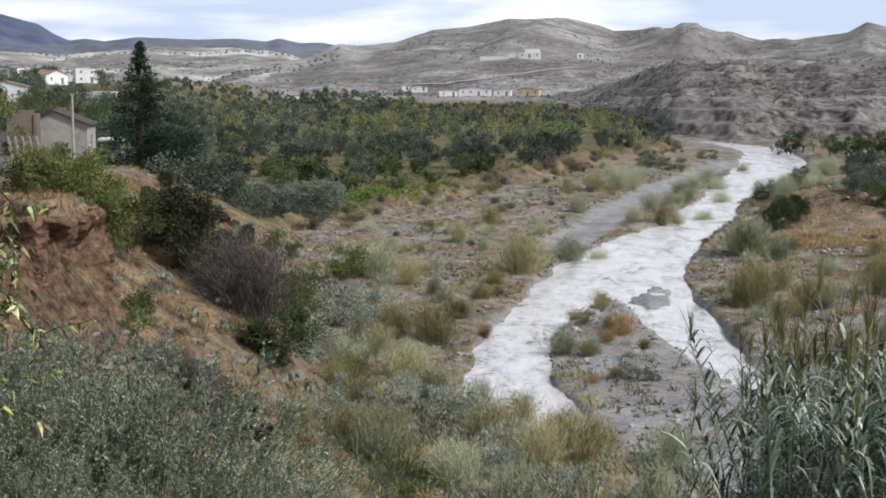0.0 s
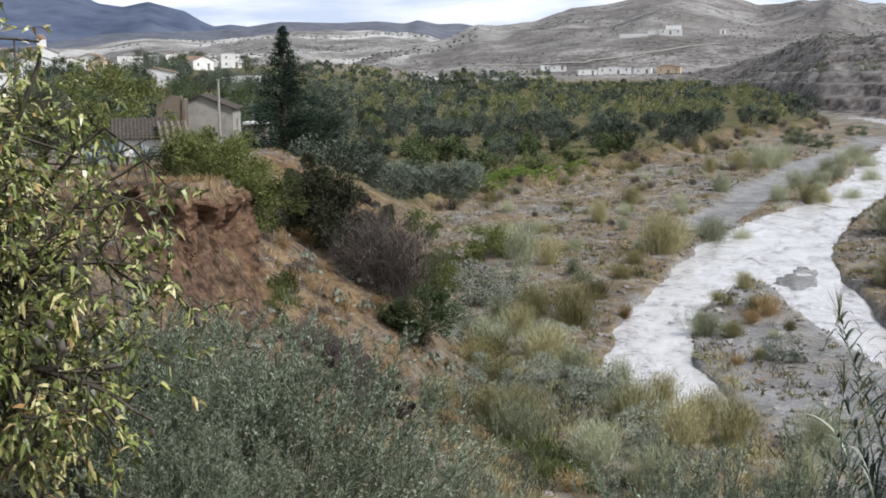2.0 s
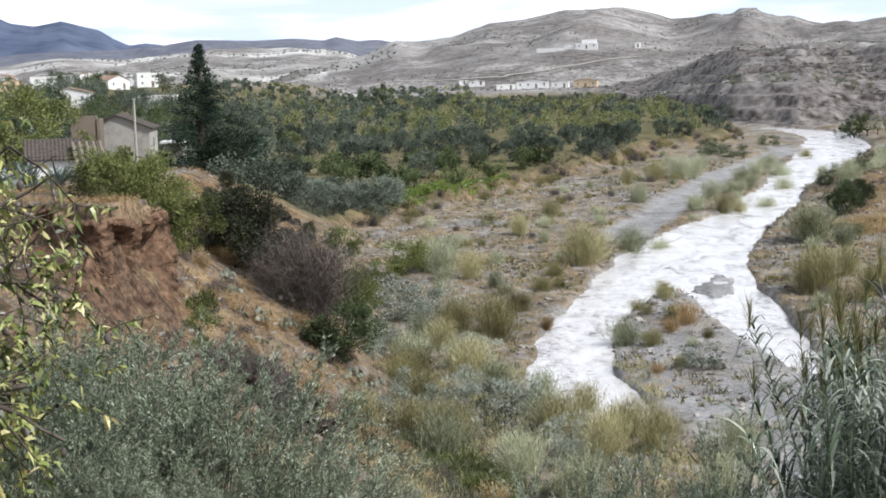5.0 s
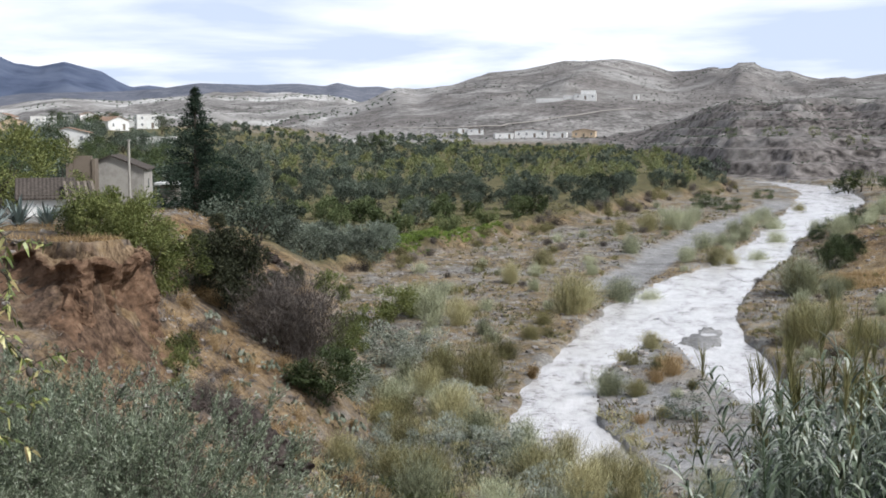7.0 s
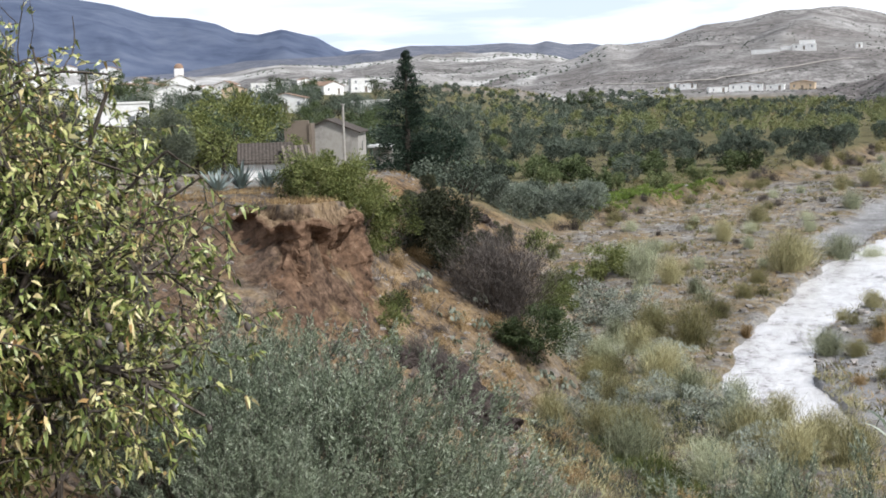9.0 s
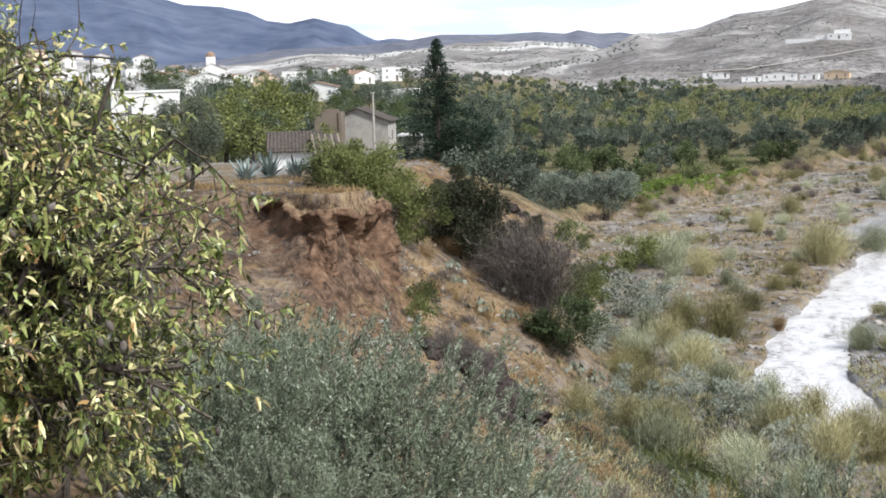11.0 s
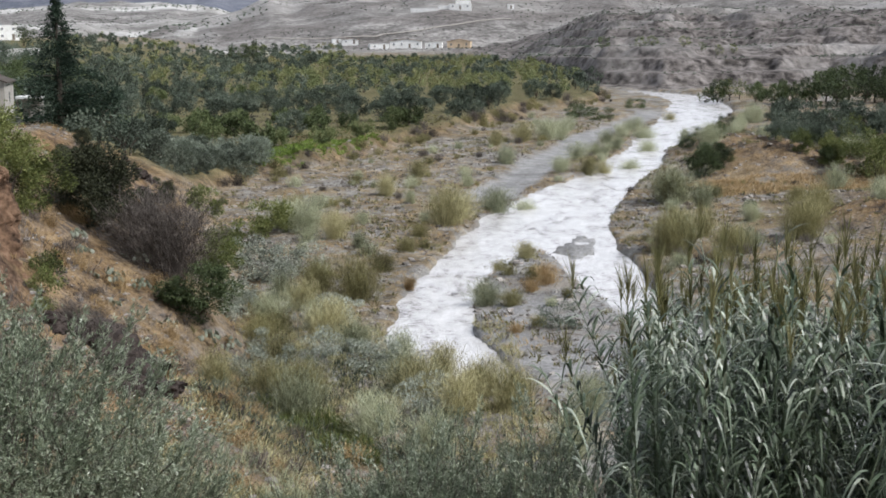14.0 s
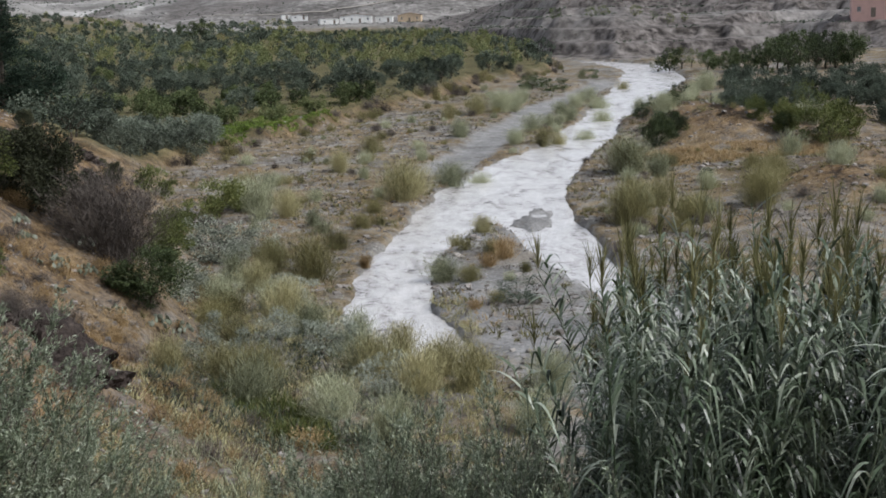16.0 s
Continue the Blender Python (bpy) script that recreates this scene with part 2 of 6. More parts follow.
    n4 = n4 + np.where(n4 > -40, 22 * (ridged(az * 0.25 + 9 + fbm(x / 300, y / 300, 2), rad / 700, 4) - 0.62) * fade(0, 0.2, s4) * fade(1.0, 0.85, s4), 0)
    n5, s5 = layer(rad, az, MOUNTAIN, 4300, 2700, 15, 0.75)
    n5 = n5 + np.where(n5 > -40, 90 * (ridged(az * 0.16 + 2 + 1.6 * fbm(x / 700, y / 700, 2), rad / 1500, 5) - 0.62) * fade(0, 0.2, s5) * fade(1.0, 0.8, s5), 0)
    n6, s6 = layer(rad, az, VILLAGE_HILL, 620, 400, 13, 0.9, 0.01)
    n6 = np.where(az < -12, n6, -50)
    stack = np.stack([flat, n1, n2, n3, n4, n5, n6])
    which = stack.argmax(0)
    h = stack.max(0)
    if not masks:
        return h
    steep = np.hypot(land(x + 0.4, y) - h, land(x, y + 0.4) - h) / 0.4
    return h, dict(which=which, bank=on_bank * (which == 0), u=u, orch=orch * (which == 0), river=riv, dry=dry, steep=steep, rad=rad, az=az, side=side, spoil=np.clip(spoil + heap * 0.45, 0, 1))


def ground_z(x, y):
    return float(land(np.array([float(x)]), np.array([float(y)]))[0])


# ---- materials ----
class Mat:
    """Small helper round one node material."""

    def __init__(self, name, rough=0.8, spec=0.3):
        self.mat = bpy.data.materials.new(name)
        self.mat.use_nodes = True
        self.nt = self.mat.node_tree
        self.bsdf = self.nt.nodes["Principled BSDF"]
        self.bsdf.inputs["Roughness"].default_value = rough
        self.bsdf.inputs["Specular IOR Level"].default_value = spec

    def node(self, kind):
        return self.nt.nodes.new(kind)

    def link(self, a, b):
        self.nt.links.new(a, b)

    def coord(self, which="Object", scale=(1, 1, 1)):
        c, m = self.node("ShaderNodeTexCoord"), self.node("ShaderNodeMapping")
        m.inputs["Scale"].default_value = scale
        self.link(c.outputs[which], m.inputs[0])
        return m.outputs[0]

    def noise(self, scale, detail=5, rough=0.55, co=None, distort=0.0):
        n = self.node("ShaderNodeTexNoise")
        n.inputs["Scale"].default_value, n.inputs["Detail"].default_value = scale, detail
        n.inputs["Roughness"].default_value, n.inputs["Distortion"].default_value = rough, distort
        if co is not None:
            self.link(co, n.inputs["Vector"])
        return n.outputs["Fac"]

    def ramp(self, fac, stops):
        r = self.node("ShaderNodeValToRGB")
        e = r.color_ramp.elements
        while len(e) < len(stops):
            e.new(0.5)
        for el, (p, c) in zip(e, stops):
            el.position, el.color = p, (*c, 1) if len(c) == 3 else c
        self.link(fac, r.inputs[0])
        return r.outputs[0]

    def mix(self, fac, a, b, mode="MIX"):
        m = self.node("ShaderNodeMix")
        m.data_type, m.blend_type = "RGBA", mode
        for sock, v in ((m.inputs[0], fac), (m.inputs[6], a), (m.inputs[7], b)):
            if isinstance(v, (int, float)):
                sock.default_value = v
            elif isinstance(v, tuple):
                sock.default_value = (*v, 1)
            else:
                self.link(v, sock)
        return m.outputs[2]

    def math(self, op, a, b=0.0, clamp=False):
        m = self.node("ShaderNodeMath")
        m.operation, m.use_clamp = op, clamp
        for sock, v in zip(m.inputs, (a, b)):
            if isinstance(v, (int, float)):
                sock.default_value = v
            else:
                self.link(v, sock)
        return m.outputs[0]

    def bump(self, height, strength=0.5, dist=0.05):
        b = self.node("ShaderNodeBump")
        b.inputs["Strength"].default_value, b.inputs["Distance"].default_value = strength, dist
        self.link(height, b.inputs["Height"])
        self.link(b.outputs[0], self.bsdf.inputs["Normal"])

    def color(self, c):
        if isinstance(c, tuple):
            self.bsdf.inputs["Base Color"].default_value = (*c, 1)
        else:
            self.link(c, self.bsdf.inputs["Base Color"])
        return self


def ground_material():
    m = Mat("ground_earth", 0.95, 0.1)
    co = m.coord()
    fine, mid, wide = m.noise(5.0, 8, 0.65, co), m.noise(0.55, 6, 0.6, co), m.noise(0.06, 5, 0.55, co)
    huge = m.noise(0.012, 8, 0.62, co)
    a1, a2 = m.node("ShaderNodeVertexColor"), m.node("ShaderNodeVertexColor")
    a1.layer_name, a2.layer_name = "cover", "cover_far"
    s1, s2 = m.node("ShaderNodeSeparateColor"), m.node("ShaderNodeSeparateColor")
    m.link(a1.outputs[0], s1.inputs[0])
    m.link(a2.outputs[0], s2.inputs[0])
    gravel = m.ramp(m.mix(0.55, fine, mid), [(0.36, (0.085, 0.080, 0.073)), (0.5, (0.215, 0.205, 0.188)), (0.64, (0.40, 0.388, 0.36))])
    straw = m.ramp(m.mix(0.5, fine, mid), [(0.37, (0.075, 0.056, 0.036)), (0.5, (0.198, 0.155, 0.098)), (0.64, (0.36, 0.29, 0.185))])
    tilled = m.ramp(m.mix(0.6, fine, mid), [(0.3, (0.075, 0.072, 0.038)), (0.55, (0.150, 0.135, 0.070)), (0.7, (0.25, 0.215, 0.12))])
    scrub = m.ramp(m.mix(0.5, m.noise(0.35, 8, 0.72, co), m.noise(0.035, 9, 0.68, co)), [(0.41, (0.088, 0.082, 0.077)), (0.5, (0.205, 0.195, 0.185)), (0.585, (0.37, 0.355, 0.338))])
    pale = m.ramp(m.mix(0.5, huge, m.noise(0.05, 8, 0.65, co)), [(0.4, (0.20, 0.19, 0.17)), (0.5, (0.43, 0.42, 0.40)), (0.6, (0.64, 0.63, 0.61))])
    # blue of distant air, painted into the base colour of the far ranges
    haze_blue = m.ramp(m.mix(0.5, huge, m.noise(0.004, 8, 0.6, co)), [(0.38, (0.060, 0.078, 0.125)), (0.5, (0.090, 0.112, 0.170)), (0.62, (0.125, 0.148, 0.205))])
    # patches of dry grass among gravel on the flats
    patch = m.ramp(m.mix(0.45, m.noise(0.16, 8, 0.7, co), m.noise(0.9, 6, 0.7, co)), [(0.455, (0, 0, 0)), (0.535, (1, 1, 1))])
    base = m.mix(patch, gravel, straw)
    # the bank: crumbling brown earth under orange-tinged dry grass
    slope_patch = m.ramp(m.mix(0.5, m.noise(0.33, 7, 0.7, co), m.noise(1.7, 6, 0.72, co)), [(0.445, (0, 0, 0)), (0.525, (1, 1, 1))])
    slope_earth = m.ramp(m.mix(0.6, fine, mid), [(0.40, (0.028, 0.020, 0.016)), (0.5, (0.092, 0.066, 0.049)), (0.64, (0.23, 0.18, 0.14))])
    slope_straw = m.ramp(m.mix(0.5, fine, mid), [(0.38, (0.075, 0.046, 0.024)), (0.5, (0.215, 0.142, 0.074)), (0.64, (0.37, 0.265, 0.152))])
    base = m.mix(s1.outputs["Red"], base, m.mix(slope_patch, slope_earth, slope_straw))
    base = m.mix(s1.outputs["Green"], base, m.ramp(m.mix(0.5, fine, mid), [(0.36, (0.135, 0.133, 0.132)), (0.5, (0.275, 0.272, 0.270)), (0.62, (0.41, 0.405, 0.40))]))
    base = m.mix(s1.outputs["Blue"], base, tilled)
    base = m.mix(a1.outputs["Alpha"], base, m.ramp(m.mix(0.4, m.noise(3.2, 10, 0.75, m.coord('Object', (1, 1, 0.6))), fine), [(0.40, (0.028, 0.020, 0.015)), (0.49, (0.098, 0.064, 0.044)), (0.60, (0.21, 0.142, 0.098))]))
    base = m.mix(s2.outputs["Red"], base, scrub)
    outcrop = m.ramp(m.mix(0.5, m.noise(0.16, 9, 0.72, m.coord("Object", (1, 1, 2))), mid), [(0.41, (0.036, 0.032, 0.030)), (0.5, (0.145, 0.130, 0.122)), (0.60, (0.27, 0.248, 0.235))])
    base = m.mix(a2.outputs["Alpha"], base, outcrop)
    base = m.mix(s2.outputs["Green"], base, pale)
    base = m.mix(s2.outputs["Blue"], base, haze_blue)
    spots = m.ramp(m.mix(0.4, m.noise(1.1, 5, 0.7, co), m.noise(0.25, 4, 0.6, co)), [(0.55, (1, 1, 1)), (0.62, (0.45, 0.43, 0.38))])
    base = m.mix(m.math('SUBTRACT', 1.0, s2.outputs['Blue'], True), base, m.mix(1.0, base, spots, 'MULTIPLY'))
    m.color(base)
    m.bump(m.mix(0.45, m.mix(0.5, fine, mid), m.noise(0.05, 10, 0.7, co)), 0.9, 0.5)
    return m.mat


def water_material():
    m = Mat("silty_flood_water", 0.22, 0.5)
    co = m.coord("Object", (1.5, 0.75, 1))
    n = m.noise(1.3, 8, 0.7, co, 0.8)
    w = m.noise(0.35, 5, 0.6, co, 0.6)
    silt = m.ramp(m.mix(0.5, n, w), [(0.34, (0.17, 0.155, 0.145)), (0.40, (0.44, 0.42, 0.41)), (0.48, (0.585, 0.57, 0.565)), (0.62, (0.71, 0.70, 0.695))])
    riffle = m.ramp(m.mix(0.35, m.noise(2.3, 7, 0.72, m.coord("Object", (0.8, 1.9, 1)), 0.9), w), [(0.40, (0.38, 0.36, 0.345)), (0.46, (1, 1, 1))])
    m.color(m.mix(1.0, silt, riffle, "MULTIPLY"))
    m.bump(m.mix(0.6, n, w), 0.6, 0.25)
    return m.mat


GROUND, WATER = ground_material(), water_material()


# ---- mesh helpers ----
def mesh_from(name, verts, faces, material=None, smooth=False):
    """Mesh from arrays: faces is an (n, k) array."""
    verts, faces = np.asarray(verts, np.float32), np.asarray(faces, np.int32)
    me = bpy.data.meshes.new(name)
    n, k = faces.shape
    me.vertices.add(len(verts))
    me.vertices.foreach_set("co", verts.ravel())
    me.loops.add(n * k)
    me.loops.foreach_set("vertex_index", faces.ravel())
    me.polygons.add(n)
    me.polygons.foreach_set("loop_start", np.arange(0, n * k, k, dtype=np.int32))
    me.polygons.foreach_set("loop_total", np.full(n, k, np.int32))
    me.polygons.foreach_set("use_smooth", np.full(n, smooth))
    me.update(calc_edges=True)
    if material:
        me.materials.append(material)
    return me


def grid_faces(rows, cols):
    i = np.arange(rows - 1)[:, None] * cols + np.arange(cols - 1)[None, :]
    i = i.ravel()
    return np.stack([i, i + 1, i + cols + 1, i + cols], 1)


# ---- the ground: one sheet, finer near the middle ----
def build_ground():
    az = np.radians(np.concatenate([np.linspace(-180, -37, 60, endpoint=False), np.arange(-36, 31, 0.17), np.linspace(31, 180, 60)]))
    rad = np.sort(np.concatenate([[0.3], np.geomspace(1.0, 4900, 390), np.linspace(34.0, 42.0, 90), np.linspace(266, 480, 150), np.linspace(625, 1140, 60), [1150, 1600, 2600, 4300]]))
    a, r = np.meshgrid(az, rad)
    x, y = r * np.sin(a), r * np.cos(a)
    h, k = land(x, y, True)
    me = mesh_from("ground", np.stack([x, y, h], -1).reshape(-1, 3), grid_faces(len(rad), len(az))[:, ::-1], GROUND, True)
    w, n = k["which"], fbm(x / 9, y / 9, 4)
    # weight of the painted haze: full on the mountains, part on the middle hills
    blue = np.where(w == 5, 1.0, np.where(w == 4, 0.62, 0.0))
    pal = np.where(w == 3, fade(0.36, 0.5, fbm(x / 160, y / 160, 4)), np.where(w == 6, 0.75, 0.0))
    pal = np.maximum(pal, np.where((w == 2), 0.35 * fade(0.5, 0.62, fbm(x / 90, y / 90, 4)), 0))
    # dark outcrops at the foot of the near hill, and a pale cultivated shelf above them
    hs = near_hill(k['rad'], k['az'])[1]
    rocky = np.where(w == 1, fade(0.16, 0.10, hs) * fade(0.35, 0.5, fbm(x / 14, y / 14, 3)) + 0.75 * fade(0.56, 0.66, ridged(x / 30, y / 30, 4)) + 0.5, 0.0)
    rocky = np.maximum(rocky, np.where(w == 2, 0.6 * fade(0.6, 0.7, ridged(x / 90, y / 90, 4)), 0))
    pal = np.maximum(pal, np.where(w == 1, 0.4 * fade(0.93, 0.98, hs) * fade(0.3, 0.5, fbm(x / 30, y / 8, 3)) + 0.2 * fade(0.22, 0.30, hs) * fade(0.46, 0.36, hs), 0))
    scr = np.where(w >= 1, 1.0, 0.0)
    washed = fade(-0.3, 0.6, x - river_left(y)) * fade(-0.3, 0.6, river_right(y) - x) * fade(272, 266, y) * fade(30, 45, y) * (1 - 0.45 * in_island(x, y) * fade(0.4, 0.6, fbm(x / 2.2, y / 2.2, 3)))
    cover = np.stack([k["bank"] * fade(-0.01, 0.03, k["u"]) * (1 - 0.65 * fade(0.6, 0.95, k["u"])) * (0.72 + 0.28 * fade(0.35, 0.6, n)) + k["spoil"] * 0.9 * (1 - k["bank"]),
                      np.maximum(np.maximum(k["river"], k["dry"]), washed), k["orch"] * fade(60, 130, y), np.zeros_like(x)], -1)
    cliff = np.maximum(fade(0.55, 1.1, k["steep"]), 0.8 * fade(0.42, 0.55, fbm(x / 1.5, y / 1.5, 3))) * fade(29, 33, y) * fade(45, 42, y) * fade(-6.5, -9.5, x) * fade(0.5, -0.3, y - np.interp(x, BLUFF_X, BLUFF_Y) - 1.0 + 9 * fade(-11.2, -10.6, x) * 0)
    cover[..., 3] = cliff
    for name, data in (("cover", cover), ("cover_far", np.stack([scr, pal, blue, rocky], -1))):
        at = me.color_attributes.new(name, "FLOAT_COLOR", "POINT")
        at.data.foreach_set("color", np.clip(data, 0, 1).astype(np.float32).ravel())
    return tagged(new("ground", me), "valley floor of gravel, dry grass and bare hills", "ground", kind="structure")


def build_water():
    ys = np.concatenate([np.arange(2, 130, 0.5), np.arange(130, 272, 1.0)])
    us = np.linspace(-0.06, 1.06, 46)
    y = np.repeat(ys[:, None], len(us), 1)
    x = river_left(y) + us[None, :] * (river_right(y) - river_left(y))
    z = valley(y) - 0.38 + 0.17 * (ridged(x / 2.2, y / 3.2, 3) - 0.5) + 0.10 * (fbm(x / 0.9, y / 1.5, 2) - 0.5)
    me = mesh_from("river_water", np.stack([x, y, z], -1).reshape(-1, 3), grid_faces(len(ys), len(us)), WATER, True)
    return tagged(new("water", me), "pale silty flood water running in a shallow river", "river", kind="structure")


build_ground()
build_water()


# ---- earth bluff: an undercut face with a grassy lip ----
def bluff_material():
    m = Mat("bluff_earth", 0.95, 0.1)
    co, lay = m.coord(), m.coord("Object", (0.8, 0.8, 1.5))
    n = m.mix(0.5, m.noise(2.2, 9, 0.7, co), m.noise(1.3, 8, 0.7, lay))
    c = m.ramp(n, [(0.36, (0.022, 0.015, 0.011)), (0.45, (0.105, 0.066, 0.043)), (0.54, (0.185, 0.116, 0.075)), (0.66, (0.30, 0.205, 0.14))])
    g = m.node("ShaderNodeVertexColor")
    g.layer_name = "lip"
    top = m.ramp(m.noise(6.0, 8, 0.7, co), [(0.38, (0.075, 0.052, 0.034)), (0.5, (0.20, 0.14, 0.085)), (0.62, (0.34, 0.255, 0.165))])
    m.color(m.mix(g.outputs[0], c, top))
    m.bump(m.mix(0.5, m.noise(7.0, 9, 0.7, co), n), 1.0, 0.14)
    return m.mat


def build_bluff():
    bx, by = list(BLUFF_X) + [-10.8, -11.1, -11.9, -13.0], list(BLUFF_Y) + [38.6, 40.4, 42.0, 43.4]
    p = np.stack([bx, by], 1)
    q = np.concatenate([[0], np.cumsum(np.hypot(*np.diff(p, axis=0).T))])
    u = np.linspace(0, q[-1], 300)
    line = np.stack([np.interp(u, q, p[:, 0]), np.interp(u, q, p[:, 1])], 1)
    for _ in range(14):
        line[1:-1] = (line[:-2] + 2 * line[1:-1] + line[2:]) / 4
    d = np.gradient(line, axis=0)
    d /= np.hypot(d[:, 0], d[:, 1])[:, None]
    nrm = np.stack([d[:, 1], -d[:, 0]], 1)
    back, out = line - nrm * 1.5, line + nrm * 1.1
    zt = np.minimum(land(back[:, 0], back[:, 1]), 10.75) - 0.05 - 0.75 * np.clip(fbm(u / 1.6, u * 0 + 3, 4) - 0.2, 0, 1)
    zb = np.minimum(land(out[:, 0], out[:, 1]), zt - 0.3)
    v = np.linspace(0, 1, 64)
    hollow = np.clip(1.5 * (fbm(u / 2.3 + 6, u * 0, 3) - 0.34), 0, 1)
    U, V = np.meshgrid(u, v, indexing="ij")
    rise = np.interp(V, (0, 0.12, 0.78, 0.86, 1), (-0.25, 0.02, 0.94, 1.0, 1.0))
    Z = zb[:, None] + (zt - zb)[:, None] * rise
    O = np.interp(V, (0, 0.12, 0.24, 0.40, 0.58, 0.70, 0.76, 0.82, 0.88, 1), (1.5, 0.95, 0.45, 0.10, -0.05, -0.08, 0.0, -0.05, -0.25, -1.5))
    O = O - hollow[:, None] * np.interp(V, (0, 0.15, 0.4, 0.6, 0.72, 1), (0, 0.15, 0.55, 0.65, 0.10, 0))
    face = np.interp(V, (0, 0.1, 0.3, 0.8, 0.9, 1), (0.3, 0.7, 1, 1, 0.4, 0.0))
    blocks = np.floor(fbm(U / 1.2 + 3, Z / 1.5, 3) * 9) / 9
    O = O + face * (0.9 * (blocks - 0.5) + 0.35 * (fbm(U / 1.3, Z / 1.1, 4) - 0.5) + 0.45 * (ridged(U / 1.5 + 5, Z / 1.6, 4) - 0.5) + 0.26 * (fbm(U / 0.32, Z / 0.22, 3) - 0.5))
    Z = Z + 0.12 * face * (fbm(U / 0.35 + 9, Z / 0.5, 3) - 0.5)
    X, Y = line[:, 0:1] + nrm[:, 0:1] * O, line[:, 1:2] + nrm[:, 1:2] * O
    cap = fade(0.84, 1.0, V)
    Z = Z * (1 - cap) + cap * (land(X, Y) + 0.05 - 0.3 * fade(0.96, 1.0, V))
    me = mesh_from("earth_bluff", np.stack([X, Y, Z], -1).reshape(-1, 3), grid_faces(300, 64), bluff_material(), False)
    lip = fade(0.80, 0.90, V + 0.16 * (fbm(U / 0.6, V * 4, 3) - 0.5))
    at = me.color_attributes.new("lip", "FLOAT_COLOR", "POINT")
    at.data.foreach_set("color", np.stack([lip, lip, lip, lip * 0 + 1], -1).astype(np.float32).ravel())
    tagged(new("bluff", me), "undercut brown earth bluff with a pale crumbling rim", "bluff", kind="structure")


build_bluff()


# ---- plant materials ----
def leaf_material(name, stops, rough=0.55, spec=0.25, spread=0.55, tree=0.4):
    """Leaf colours spread over the single leaves, with patches across the crown and paler light falling through."""
    m = Mat(name, rough, spec)
    g = m.node("ShaderNodeNewGeometry")
    o = m.node("ShaderNodeObjectInfo")
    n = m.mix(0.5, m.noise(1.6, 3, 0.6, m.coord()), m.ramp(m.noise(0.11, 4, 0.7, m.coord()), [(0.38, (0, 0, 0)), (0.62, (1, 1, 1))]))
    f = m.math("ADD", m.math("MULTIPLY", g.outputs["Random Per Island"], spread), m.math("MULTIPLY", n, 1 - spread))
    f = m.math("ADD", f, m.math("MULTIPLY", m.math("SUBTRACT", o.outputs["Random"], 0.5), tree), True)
    # darkest leaf tone pulled down, standing in for shade inside the foliage
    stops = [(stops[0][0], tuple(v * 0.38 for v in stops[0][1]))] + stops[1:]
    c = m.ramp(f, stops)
    m.color(c)
    tr = m.node("ShaderNodeBsdfTranslucent")
    m.link(c, tr.inputs[0])
    mx = m.node("ShaderNodeMixShader")
    mx.inputs[0].default_value = 0.13
    out = m.nt.nodes["Material Output"]
    m.link(m.bsdf.outputs[0], mx.inputs[1])
    m.link(tr.outputs[0], mx.inputs[2])
    m.link(mx.outputs[0], out.inputs["Surface"])
    return m.mat


def bark_material(name, dark, light):
    m = Mat(name, 0.9, 0.15)
    co = m.coord("Object", (1, 1, 0.3))
    n = m.noise(18, 6, 0.65, co)
    m.color(m.ramp(n, [(0.35, dark), (0.65, light)]))
    m.bump(n, 0.7, 0.02)
    return m.mat


BARK = bark_material("dark_bark", (0.03, 0.025, 0.02), (0.13, 0.11, 0.09))
BARK_GREY = bark_material("grey_bark", (0.07, 0.06, 0.05), (0.22, 0.20, 0.17))
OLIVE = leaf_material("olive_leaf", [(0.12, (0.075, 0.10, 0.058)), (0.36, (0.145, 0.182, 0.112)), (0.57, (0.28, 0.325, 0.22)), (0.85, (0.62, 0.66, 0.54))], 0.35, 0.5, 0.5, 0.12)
OLIVE_FAR = leaf_material("olive_leaf_massed", [(0.15, (0.056, 0.074, 0.052)), (0.5, (0.115, 0.142, 0.106)), (0.85, (0.23, 0.262, 0.205))], 0.6, 0.15, 0.3, 0.3)
BANK_LEAF = leaf_material("bank_shrub_leaf", [(0.1, (0.03, 0.036, 0.02)), (0.5, (0.085, 0.094, 0.054)), (0.9, (0.17, 0.175, 0.10))], 0.6, 0.15, 0.35)
SILVER_OLIVE = leaf_material("silver_olive_massed", [(0.15, (0.105, 0.128, 0.095)), (0.5, (0.215, 0.25, 0.19)), (0.9, (0.35, 0.385, 0.31))], 0.5, 0.3, 0.3)
ALMOND = leaf_material("almond_leaf", [(0.2, (0.07, 0.10, 0.025)), (0.36, (0.16, 0.21, 0.055)), (0.50, (0.29, 0.34, 0.10)), (0.62, (0.46, 0.46, 0.17)), (0.73, (0.70, 0.64, 0.34)), (0.80, (0.50, 0.31, 0.11)), (0.88, (0.13, 0.07, 0.04))], 0.35, 0.5, 0.6, 0.0)
ALMOND_FAR = leaf_material("orchard_leaf_massed", [(0.1, (0.058, 0.080, 0.036)), (0.4, (0.125, 0.160, 0.070)), (0.65, (0.200, 0.226, 0.102)), (0.9, (0.29, 0.295, 0.142)), (1.0, (0.29, 0.22, 0.115))], 0.6, 0.15, 0.3, 0.5)
CYPRESS = leaf_material("conifer_needles", [(0.1, (0.014, 0.026, 0.018)), (0.5, (0.03, 0.05, 0.034)), (1.0, (0.085, 0.115, 0.075))], 0.7, 0.15)
BROOM = leaf_material("grey_broom_stem", [(0.1, (0.19, 0.21, 0.125)), (0.5, (0.44, 0.465, 0.305)), (0.9, (0.65, 0.65, 0.47))], 0.7, 0.15)
